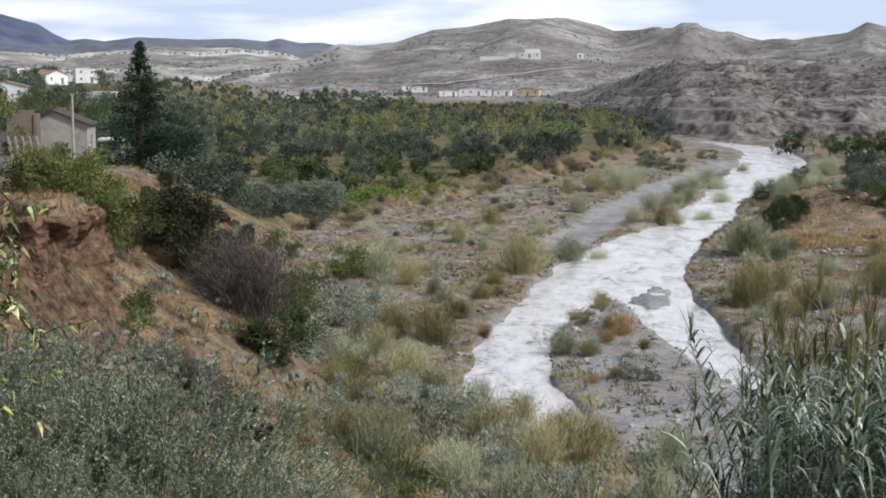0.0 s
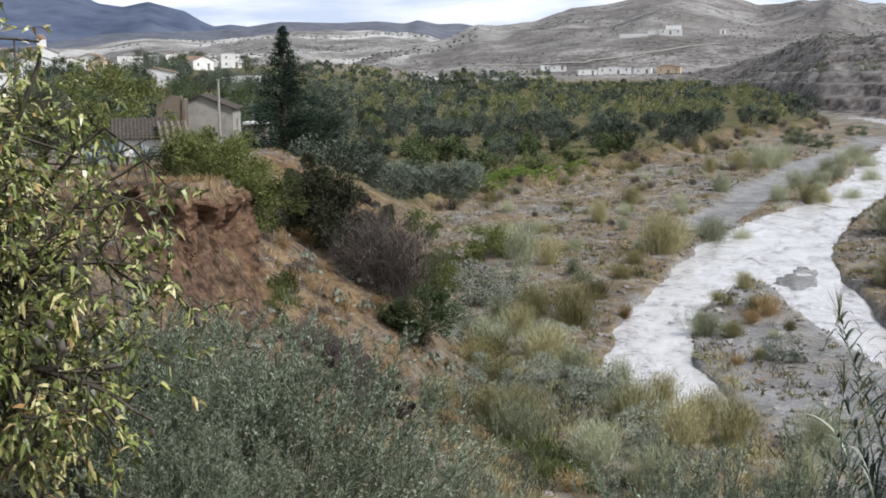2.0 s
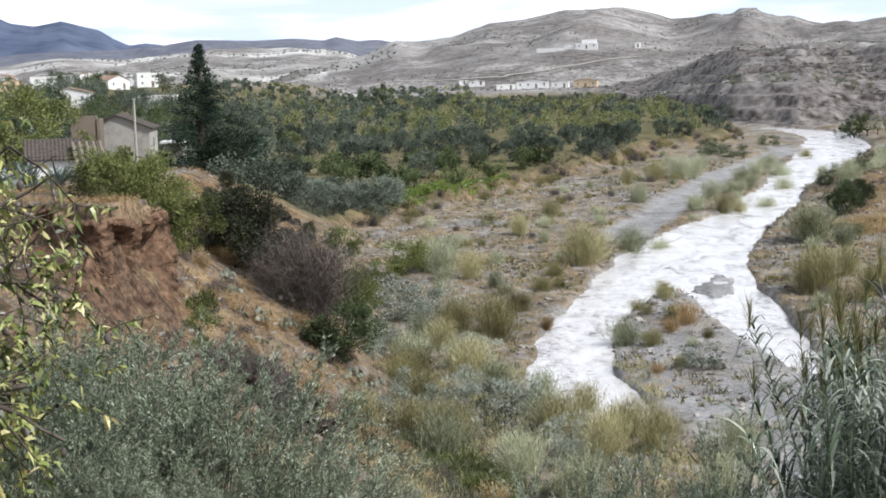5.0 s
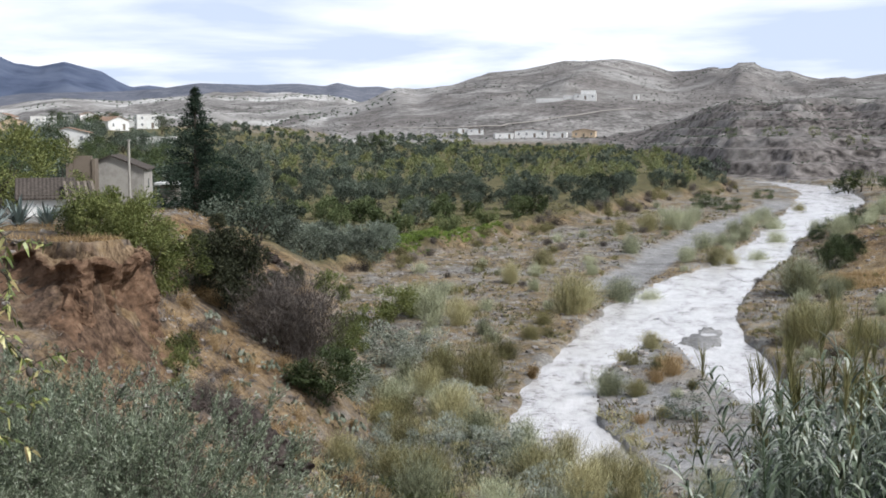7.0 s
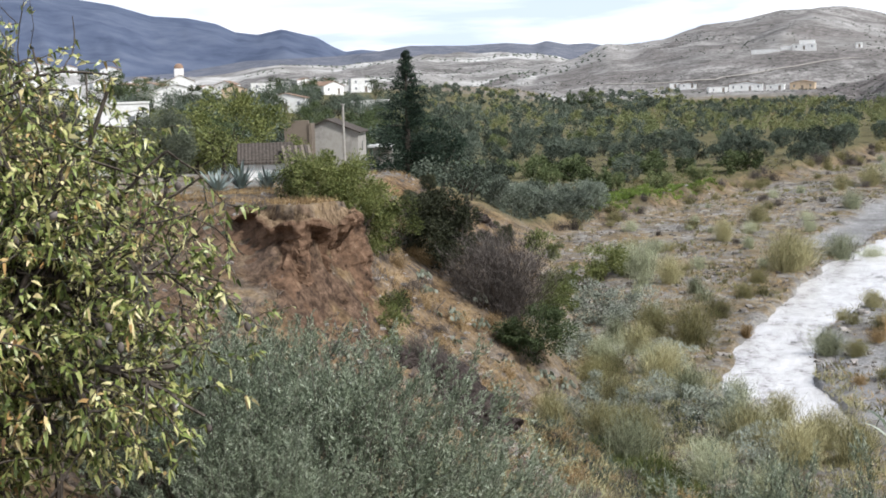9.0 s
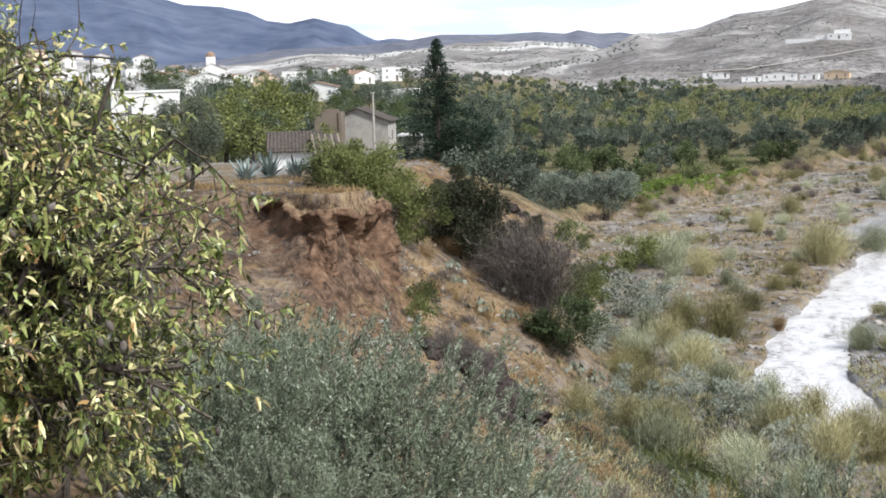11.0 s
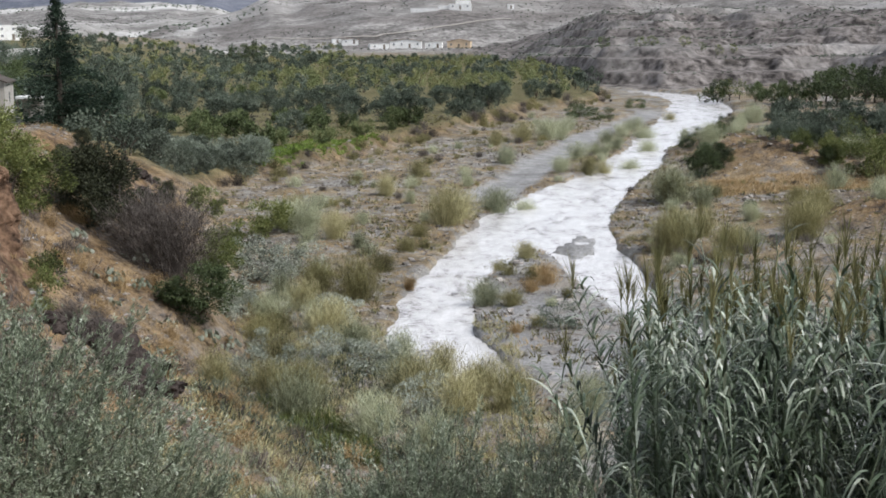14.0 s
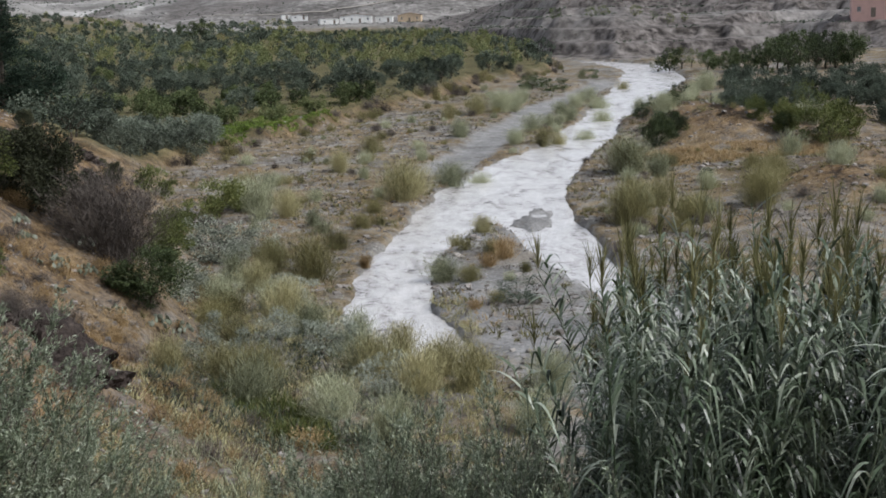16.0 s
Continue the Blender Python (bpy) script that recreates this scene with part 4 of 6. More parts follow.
place_all(right_broom, strewn(48, 60, 22, 62, 76, 200, 0.8, 2.4), 1.8)
right_dark = leafy_shrub("dark_green_shrub", 49, DARK_GREEN, "dark green shrub on the far bank", 2.0, 1.6, 700, 0.17, 0.5)
place_all(right_dark, strewn(50, 34, 30, 75, 95, 215, 1.0, 2.6), 2.0)

# ---- orchard ----
almonds = [orchard_tree("orchard_tree", 50 + k, ALMOND_FAR, "yellow-green orchard tree with a short dark trunk", "tree", 3.0, 1.75, 1500, 0.24, 0.74, 0.95) for k in range(4)]
olives = [orchard_tree("olive_tree", 60 + k, OLIVE_FAR, "blue-grey olive tree with a rounded crown", "tree", 3.1, 1.85, 1500, 0.23, 0.76, 0.9) for k in range(4)]
for t in almonds:
    tagged(t, group="trees of the orchard")
for t in olives:
    tagged(t, group="olives of the orchard")


def is_olive(x, y):
    """Olives stand in bands and blocks between the almonds."""
    if y < 142 and x < -8.5:
        return True
    mixed = float(vnoise(np.array(x / 9), np.array(y / 14)))
    if 170 < y < 222:
        return mixed > 0.22
    if y < 170:
        return mixed > 0.9 or x < -34
    return mixed > (0.60 if y < 290 else 0.36) or (x < -34 and y < 260)


def build_orchard():
    r = np.random.default_rng(11)
    near, far, used = [], [], set()
    lines = [108, 121]
    while lines[-1] < 620:
        lines.append(lines[-1] + 11.5 + 0.02 * (lines[-1] - 120))
    for row, y0 in enumerate(lines):
        for col in range(80):
            x0 = -215 + (col + 0.5 * (row % 2)) * 4.6 + 0.37 * row % 2.0
            x, y = x0 + r.normal(0, 0.8), y0 + 0.12 * x0 + r.normal(0, 1.3)
            if y < 112 or (y > 452 and x > -12) or y > 615 or x > orchard_x(np.array(y)) - 1.2 or r.random() < np.interp(y, (150, 300, 460, 600), (0.10, 0.16, 0.35, 0.55)):
                continue
            if y < 165 and x < crest_x(np.array(y)) + 2.5:
                continue
            if x < -52 - 0.20 * (y - 150):
                continue
            if float(near_hill(np.array(math.hypot(x, y)), np.array(math.degrees(math.atan2(x, y))))[0]) > 5 and math.hypot(x, y) < 590 and x > 20 and y > 270:
                continue
            if y < 134 and x < -8.5:
                continue
            if math.hypot(x + 28.5, y - 116) < 6 or math.hypot(x + 37, y - 124) < 7:
                continue
            (near if y < 232 else far).append((x, y))
    near.sort(key=lambda q: math.hypot(*q))
    far += near[330:]
    for k, (x, y) in enumerate(near[:330]):
        ol = is_olive(x, y)
        src = (olives if ol else almonds)[r.integers(0, 4)]
        size = r.uniform(0.8, 1.2) * (0.92 if ol and y < 142 else 1.0) * (0.8 if r.random() < 0.15 else 1)
        z, turn = ground_z(x, y) - 0.1, r.uniform(0, 360)
        if id(src) in used:
            put_copy(src, x, y, z, turn, size)
        else:
            used.add(id(src))
            src.matrix_basis = pose(x, y, z, 0, 0, turn)
            src.scale = (size, size, size)
    # the farther part of the orchard, past counting
    geo = {True: Geo(), False: Geo()}
    stems = Geo()
    pts = np.array(far)
    zs = land(pts[:, 0], pts[:, 1])
    for (x, y), z in zip(far, zs):
        d = math.hypot(x, y)
        n = int(np.interp(d, (230, 520), (460, 230)))
        rad, h = r.uniform(1.6, 2.4), r.uniform(2.6, 4.0) * np.interp(y, (250, 450), (1.0, 0.6))
        p, w = clumped(r, n, 14, rad, np.array([x, y, z + h - rad * 0.75]), 0.8)
        size = np.interp(d, (230, 520), (0.32, 0.6))
        add_leaves(geo[is_olive(x, y)], p, w, r.uniform(0.6, 1.3, n) * size, r.uniform(0.7, 1.05, n) * size, r)
        add_tube(stems, [(x, y, z - 0.2), (x + 0.1, y, z + 1.0), (x, y + 0.1, z + h * 0.5)], [0.14, 0.11, 0.07], 4)
    tagged(new("far_olive_grove", geo[True].mesh("far_olives", OLIVE_FAR)), "far rows of blue-grey olive trees", "trees", kind="stuff")
    tagged(new("far_orchard", geo[False].mesh("far_almonds", ALMOND_FAR)), "far rows of yellow-green orchard trees", "trees", kind="stuff")
    tagged(new("far_orchard_trunks", stems.mesh("far_trunks", BARK)), "dark trunks of the far orchard rows", "trunks", kind="stuff")


build_orchard()


# ---- tall trees ----
def conifer(name, seed, height, radius, label):
    """A dark conical conifer: tiers of drooping boughs round a straight trunk."""
    r = np.random.default_rng(seed)
    e = thing(name, 0, 0, 0)
    g = Geo()
    add_tube(g, [(0, 0, -0.3), (0.05, 0, height * 0.5), (0, 0, height * 0.97)], [0.28, 0.17, 0.03], 7)
    part("trunk", g.mesh(name + "_trunk", BARK), e)
    g = Geo()
    for k in range(190):
        t = (k + r.random()) / 190
        z = height * (0.05 + 0.93 * t)
        reach = radius * (1 - t) * r.uniform(0.5, 1.3) + 0.15
        a = r.uniform(0, 2 * np.pi)
        tip = np.array([np.cos(a) * reach, np.sin(a) * reach, z - reach * 0.12 + 0.25])
        base = np.array([0, 0, z])
        n = int(34 + 60 * (1 - t))
        u = r.random((n, 1)) ** 0.6
        p = base + (tip - base) * u + r.normal(0, 0.06 + 0.08 * reach, (n, 3))
        add_leaves(g, p, (tip - base) * 0.6 + r.normal(0, 0.5, (n, 3)) + (0, 0, 0.25), r.uniform(0.25, 0.5, n) * (1 - 0.55 * t), r.uniform(0.08, 0.15, n) * (1 - 0.3 * t), r)
        if k % 5 == 0:
            wood = Geo()
            add_tube(wood, [base, (base + tip) / 2, tip], [0.05, 0.03, 0.01], 4)
            part("bough", wood.mesh(name + "_bough", BARK), e)
    part("crown", g.mesh(name + "_needles", CYPRESS), e)
    return tagged(e, label, "tree")


cyp = conifer("conifer", 70, 11.5, 3.5, "tall dark conical conifer beside the farmhouse")
place_all(cyp, [(-27.9, 115.5, 11.3 + 7.6 - ground_z(-27.9, 115.5))], 11.5, 0.5)
cyp2 = orchard_tree("pine_tree", 71, CYPRESS, "dark rounded pine beside the conifer", "tree", 7.0, 2.6, 2200, 0.34, 1.1, 0.4)
place_all(cyp2, [(-24.8, 116.0, 6.6), (-26.4, 119.5, 6.0)], 7.0)
bigtree = orchard_tree("broadleaf_tree", 72, BRIGHT, "broad yellow-green tree near the farm buildings", "tree", 6.5, 3.4, 2600, 0.36, 0.85)
place_all(bigtree, [(-37.6, 94, 6.1), (-41.5, 97, 5.4), (-47, 101, 4.2), (-48, 110, 4.2), (-54, 108, 4.2), (-38.6, 84.0, 3.6), (-44.5, 88.0, 3.6), (-50, 96, 3.8), (-35.2, 98, 5.2)], 6.5)
rc = np.random.default_rng(78)
front = [(x, y, rc.uniform(2.0, 2.8)) for x, y in ((-17.6, 115), (-19.4, 118), (-16.4, 119.4), (-18.2, 123), (-15.4, 123.4), (-12.7, 124.4), (-17.0, 127.2), (-14.0, 127.6), (-11.4, 128.6), (-19.4, 127.8), (-21.0, 122.5), (-15.4, 131.2), (-12.5, 132.4), (-18.2, 132.0), (-21.2, 131.0))]
frontolive = orchard_tree("olive_tree", 79, SILVER_OLIVE, "silvery blue-green olive tree at the orchard's corner", "tree", 3.2, 2.0, 2000, 0.30, 0.8, 0.5)
place_all(frontolive, front, 3.2)
dtree = orchard_tree("broadleaf_tree", 73, DARK_GREEN, "large dark green tree among village houses", "tree", 10, 4.6, 2600, 0.5, 0.95)
place_all(dtree, [(-72.6, 186, 10.5), (-68, 190, 8.5), (-58, 200, 8.0), (-101, 178, 9), (-110, 183, 8), (-118, 188, 8), (-84, 205, 7), (-90, 190, 6.5), (-50, 178, 5.5), (-76, 232, 7), (-66, 240, 6.5), (-96, 232, 7), (-84, 262, 6), (-98, 268, 6), (-112, 262, 6.5), (-74, 276, 5.5), (-120, 250, 7), (-62, 262, 6),
                  (-50.5, 455, 4.6), (-46.5, 456, 5.6), (-42.8, 455, 6.6), (77.3, 206, 6.2), (83, 209, 6.0), (73, 221, 3.6), (78, 223, 4.0), (88, 212, 5.5), (92, 216, 6), (69, 222, 3.0)], 10)
scat = orchard_tree("olive_tree", 74, OLIVE_FAR, "grey-green olive tree between the houses", "tree", 5, 2.8, 620, 0.46, 0.85, 0.7)
rs = np.random.default_rng(75)
place_all(scat, [(-rs.uniform(36, 62), rs.uniform(128, 176), rs.uniform(3.2, 5.2)) for _ in range(40)]
          + [(-rs.uniform(58, 125), rs.uniform(160, 345), rs.uniform(3.5, 6.0)) for _ in range(110)]
          + [(-24, 108, 3.0), (-21.5, 112, 3.4), (-22.5, 119, 4.2)], 5)
plateau_olive = orchard_tree("olive_tree", 76, TERRACE_OLIVE, "grey-green olive tree on the dry grass terrace", "tree", 2.75, 1.2, 9000, 0.10, 0.72, 0.4)
place_all(plateau_olive, [(-18.2, 40.2, 3.15)], 2.75, 2.0)


# ---- olive shrubs and reeds below the viewpoint ----
def olive_shrub(name, seed, height, radius, shoots, leaves_per, label, leaf=0.062):
    """Bushy suckering olive: many steep shoots closely set with narrow leaves."""
    r = np.random.default_rng(seed)
    e = thing(name, 0, 0, 0)
    wood, g = Geo(), Geo()
    for k in range(shoots):
        a, q = r.uniform(0, 2 * np.pi), np.sqrt(r.random())
        foot = np.array([np.cos(a) * q * radius * 0.35, np.sin(a) * q * radius * 0.35, -0.1])
        hgt = height * (1 - 0.45 * q ** 2) * r.uniform(0.72, 1.08)
        tip = np.array([np.cos(a) * q * radius * 1.05, np.sin(a) * q * radius * 1.05, hgt])
        bend = r.normal(0, 0.10 * radius, 3)
        t = np.linspace(0, 1, 6)[:, None]
        path = foot + (tip - foot) * (t * np.array([[1, 1, 0]]) ** 1 + t ** 0.8 * np.array([[0, 0, 1]])) + bend * np.sin(t * np.pi)
        add_tube(wood, path, np.interp(np.linspace(0, 1, 6), (0, 1), (0.014, 0.002)), 4)
        for j in range(5):
            u = r.uniform(0.25, 0.95)
            i = min(int(u * 5), 4)
            b = path[i] + (path[i + 1] - path[i]) * (u * 5 - i)
            w = unit(tip - foot + r.normal(0, 0.40, 3) * height * 0.6)
            ln = r.uniform(0.25, 0.6) * (1.15 - u * 0.5)
            n = leaves_per // 5
            s = r.random((n, 1))
            p = b + w * ln * s + r.normal(0, 0.02, (n, 3))
            add_leaves(g, p, w * 0.9 + r.normal(0, 0.45, (n, 3)), leaf * r.uniform(0.7, 1.25, n), leaf * 0.24, r)
        n = leaves_per // 3
        s = r.uniform(0.3, 1, n)
        p = np.stack([np.interp(s, np.linspace(0, 1, 6), path[:, c]) for c in range(3)], 1)
        add_leaves(g, p, unit(tip - foot) * 0.8 + r.normal(0, 0.55, (n, 3)), leaf * r.uniform(0.7, 1.2, n), leaf * 0.24, r)
    part("wood", wood.mesh(name + "_shoots", BARK_GREY), e)
    part("leaves", g.mesh(name + "_leaves", OLIVE), e)
    return tagged(e, label, "shrub")


shrub_a = olive_shrub("olive_shrub", 80, 2.7, 2.3, 200, 215, "silvery green suckering olive shrub below the viewpoint", 0.062)
place_all(shrub_a, [(-3.7, 14.0, 2.85), (-5.7, 15.9, 2.5), (-5.5, 13.0, 2.1), (-2.3, 13.7, 2.0), (-4.1, 11.7, 1.6)], 2.7, 4.0)
shrub_b = olive_shrub("olive_shrub", 81, 3.6, 2.1, 240, 270, "grey-green olive shrub among reeds below the viewpoint", 0.058)
place_all(shrub_b, [(2.3, 14.6, 3.9), (3.7, 13.6, 3.7), (1.2, 14.4, 3.3), (2.7, 12.0, 3.2), (4.3, 11.6, 3.0), (0.2, 13.2, 1.9)], 3.6, 5.0)


def giant_reed(name, seed, height, label, plume=True, arch=0.0):
    """A cane with alternate arching leaves in two ranks and a feathery top."""
    r = np.random.default_rng(seed)
    e = thing(name, 0, 0, 0)
    g = Geo()
    t = np.linspace(0, 1, 9)
    lean = r.normal(0, 0.10, 2)
    path = np.stack([lean[0] * height * t ** 2 + arch * height * t ** 2.2, lean[1] * height * t ** 2, height * t * (1 - 0.35 * arch * t)], 1)
    add_tube(g, path - (0, 0, 0.2), np.interp(t, (0, 1), (0.016, 0.004)), 5)
    part("cane", g.mesh(name + "_cane", REED), e)
    g = Geo()
    n = int(height * 14)
    s = np.linspace(0.16, 0.98, n)
    p = np.stack([np.interp(s, t, path[:, c]) for c in range(3)], 1) - (0, 0, 0.2)
    az = r.uniform(0, np.pi) + np.pi * np.arange(n) + r.normal(0, 0.35, n)
    d = np.stack([np.cos(az), np.sin(az), r.uniform(0.7, 1.9, n)], 1)
    side = np.stack([-np.sin(az), np.cos(az), np.zeros(n)], 1)
    ln = np.interp(s, (0, 0.5, 1), (0.5, 0.72, 0.5)) * r.uniform(0.75, 1.25, n)
    add_blades(g, p, d, ln, 0.036 * r.uniform(0.75, 1.2, n), r.uniform(0.35, 1.35, n), r, 6, side)
    part("leaves", g.mesh(name + "_leaves", REED), e)
    if plume:
        g = Geo()
        m = 44
        a = r.uniform(0, 2 * np.pi, m)
        o = np.abs(r.normal(0, 0.26, m))
        p = path[-1] + np.stack([0 * a, 0 * a, r.uniform(-0.25, 0.0, m)], 1)
        add_blades(g, p, np.stack([np.cos(a) * o + 0.1 * lean[0], np.sin(a) * o, np.ones(m)], 1), r.uniform(0.14, 0.40, m), 0.009, 0.12, r, 2)
        part("plume", g.mesh(name + "_plume", PLUME), e, "olive-brown feathery plume")
    return tagged(e, label, "reed", "stand of giant reeds")


def build_reeds():
    r = np.random.default_rng(90)
    kinds = [giant_reed("giant_reed", 91 + k, 5.0, "tall green giant reed with arching leaves", k in (1, 3, 4), 0.05 * (k % 3)) for k in range(6)]
    kinds.append(giant_reed("giant_reed", 99, 4.4, "giant reed bent over with hanging leaves", False, 0.55))
    first = set()
    for k in range(340):
        if k < 312:
            ang, y = 12.2 + 17 * r.random() - (r.random() < 0.05) * 1.5, r.uniform(12.3, 18.5)
            x = y * math.tan(math.radians(ang)) + 0.5
            top = 11.42 - 0.11 * (y - 15) + r.normal(0, 0.30) - 0.11 * max(0, 13.5 - ang) - (0.8 if r.random() < 0.2 else 0)
            src = kinds[r.choice(6)] if r.random() < 0.93 else kinds[6]
        else:
            x, y = r.uniform(0.9, 3.4), r.uniform(18.0, 23.0)
            top = ground_z(x, y) + r.uniform(2.2, 3.4)
            src = kinds[r.choice(6)]
        z = ground_z(x, y)
        size = max(0.4, (top - z) / 5.3)
        turn = r.uniform(0, 360)
        if id(src) in first:
            put_copy(src, x, y, z, turn, size)
        else:
            first.add(id(src))
            src.matrix_basis = pose(x, y, z, 0, 0, turn)
            src.scale = (size, size, size)


build_reeds()


# ---- almond tree beside the viewpoint ----
def almond_tree():
    r = np.random.default_rng(120)
    bx, by = -5.15, 7.8
    e = thing("almond_tree", bx, by, ground_z(bx, by) + 0.1, 0, 1.06)
    wood, g, nuts = Geo(), Geo(), []
    twigs = []

    def grow(p, d, length, rad, depth):
        n = 5
        pts = [p]
        for _ in range(n):
            d = unit(d + r.normal(0, 0.20, 3) + np.array([0, 0, -0.02 if depth > 1 else 0.05]))
            pts.append(pts[-1] + d * length / n)
        end = pts[-1]
        if depth > 0 and math.hypot(end[0], end[1]) > np.interp(end[2], (0, 1.6, 2.1, 2.6, 3.2, 4.4), (2.5, 2.6, 2.45, 1.9, 1.35, 0.6)) * (1 + 0.12 * math.sin(5 * math.atan2(end[1], end[0]))):
            return
        add_tube(wood, pts, np.linspace(rad, rad * 0.55, n + 1), 6 if depth < 2 else 4)
        if depth >= 1:
            twigs.append((pts, depth))
        if depth < 4:
            for k in range((5, 4, 4, 4)[depth]):
                u = r.integers(1 if depth else 2, n + 1)
                w = unit(d * 0.7 + unit(r.normal(size=3)) * 0.95)
                grow(pts[u], w, length * r.uniform(0.55, 0.85), rad * 0.52, depth + 1)

    for a in np.linspace(0, 2 * np.pi, 13, endpoint=False):
        grow(np.array([0.0, 0, 0.5]), unit(np.array([np.cos(a) * 0.8, np.sin(a) * 0.8, r.uniform(-0.05, 1.5)])), 1.5, 0.07, 0)
    for a in np.arange(0.2, 6.2, 0.62):
        grow(np.array([0.0, 0, 0.5]), unit(np.array([np.cos(a) * 0.55, np.sin(a) * 0.55, r.uniform(0.9, 1.4)])), r.uniform(1.9, 2.6), 0.05, 0)
    add_tube(wood, [(0, 0, -0.4), (0.02, 0, 0.1), (0, 0, 0.5)], [0.13, 0.11, 0.09], 8)
    for pts, depth in twigs:
        pts = np.array(pts)
        n = 14 if depth == 4 else 8
        s = r.uniform(0.1, 1.0, n) * (len(pts) - 1)
        i = np.minimum(s.astype(int), len(pts) - 2)
        p = pts[i] + (pts[i + 1] - pts[i]) * (s - i)[:, None]
        d = unit(unit(pts[-1] - pts[0]) * 0.5 + r.normal(0, 0.7, (n, 3)) + (0, 0, 0.12))
        ln = r.uniform(0.042, 0.078, n)
        side = unit(np.cross(d, r.normal(size=(n, 3))))
        add_blades(g, p, d, ln, ln * r.uniform(0.44, 0.62, n), r.uniform(0.15, 0.8, n), r, 2, side)
        if depth == 4 and r.random() < 0.06:
            nuts.append(pts[-1] - (0, 0, 0.04))
    part("trunk", wood.mesh("almond_wood", BARK), e)
    part("leaves", g.mesh("almond_leaves", ALMOND), e)
    shell = Geo()
    add_tube(shell, [(0, 0, -0.04), (0, 0, -0.022), (0.003, 0, 0), (0, 0, 0.022), (0, 0, 0.036)], [0.003, 0.020, 0.026, 0.018, 0.002], 7)
    husk = shell.mesh("almond_husk", TWIGGY, True)
    for c in nuts[:150]:
        ob = part("almond_husk", husk, e, "dry brown almond husk")
        ob.location, ob.rotation_euler = c, (r.uniform(-0.5, 0.5), r.uniform(-0.5, 0.5), r.uniform(0, 6))
    return tagged(e, "almond tree with yellowing leaves and dark crooked branches", "tree")


almond_tree()


# ---- agaves and prickly plants ----
def agave_plant(name, seed, label, leaves=34, size=1.3):
    r = np.random.default_rng(seed)
    e = thing(name, 0, 0, 0)
    g = Geo()
    a = np.arange(leaves) * 2.4
    up = np.linspace(0.35, 2.6, leaves)
    d = np.stack([np.cos(a), np.sin(a), up], 1)
    side = np.stack([-np.sin(a), np.cos(a), 0 * a], 1)
    add_blades(g, np.zeros((leaves, 3)), d, size * r.uniform(0.85, 1.1, leaves), 0.15 * size, r.uniform(0.0, 0.25, leaves), r, 5, side)
    part("leaves", g.mesh(name + "_leaves", AGAVE), e)
    return tagged(e, label, "agave")


ag = agave_plant("agave", 130, "grey-blue agave rosette with stiff pointed leaves")
tagged(ag, group="agaves on the terrace")
place_all(ag, [(-22.1, 61.3, 1.5), (-23.9, 62.2, 1.8), (-24.6, 60.6, 1.5), (-23.0, 63.2, 1.3)], 1.35)


def prickly_pear(name, seed, label):
    """A low heap of thick oval pads growing from pads."""
    r = np.random.default_rng(seed)
    e = thing(name, 0, 0, 0)
    bm = bmesh.new()
    bmesh.ops.create_icosphere(bm, subdivisions=1, radius=1.0)
    me = bpy.data.meshes.new(name)
    bm.to_mesh(me)
    bm.free()
    me.materials.append(PEAR)
    for k in range(22):
        a, q = r.uniform(0, 6.28), r.random() ** 0.5
        p = part("pad", me, e)
        p.location = (math.cos(a) * q * 0.55, math.sin(a) * q * 0.55, 0.12 + r.uniform(0, 0.5) * (1 - 0.5 * q))
        p.rotation_euler, p.scale = (r.uniform(-0.7, 0.7), r.uniform(-0.7, 0.7), r.uniform(0, 6)), (0.09, 0.022, 0.125)
    return tagged(e, label, "cactus", "prickly pears on the slope")


pear = prickly_pear("prickly_pear", 131, "low grey-green prickly pear on the dry slope")
place_all(pear, [(-10.6, 51.9, 0.9), (-11.8, 53, 0.7), (-10.2, 56.1, 0.8), (-6.7, 52.8, 0.8), (-9.6, 53.6, 0.7), (-12.4, 54.4, 0.7), (-8.1, 51.0, 0.6), (-9.9, 49.6, 0.6), (-13.9, 62.2, 1.0), (-13.4, 64.3, 0.9), (-5.9, 53.6, 0.8)], 0.75)


# ---- grass, low scrub and stones ----
def scatter(r, n, x0, x1, y0, y1, keep):
    x, y = r.uniform(x0, x1, n), r.uniform(y0, y1, n)
    k = keep(x, y)
    x, y = x[k], y[k]
    z = land(x, y)
    k = (np.hypot(land(x + 0.3, y) - z, land(x, y + 0.3) - z) / 0.3 < 1.0) & (np.abs(land(x, y - 0.5) - z) < 0.6)
    return x[k], y[k], z[k]


def tufts(name, seed, mat, label, spots, blades, height, width, category="grass"):
    r = np.random.default_rng(seed)
    x, y, z = spots
    n = len(x) * blades
    p = np.repeat(np.stack([x, y, z - 0.03], 1), blades, 0)
    size = np.repeat(r.uniform(0.5, 1.3, len(x)), blades)
    p[:, :2] += r.normal(0, 0.12, (n, 2)) * size[:, None] * height * 2
    d = np.stack([r.normal(0, 0.45, n), r.normal(0, 0.45, n), np.ones(n)], 1)
    g = Geo()
    add_blades(g, p, d, height * size * r.uniform(0.6, 1.2, n), width, r.uniform(0.1, 0.5, n), r, 2)
    return tagged(new(name, g.mesh(name, mat)), label, category, kind="stuff")


def off_water(x, y):
    return (in_river(x, y) < 0.05) & ~((np.abs(x - dry_x(y)) < 2.6) & (y > 108) & (y < 212))


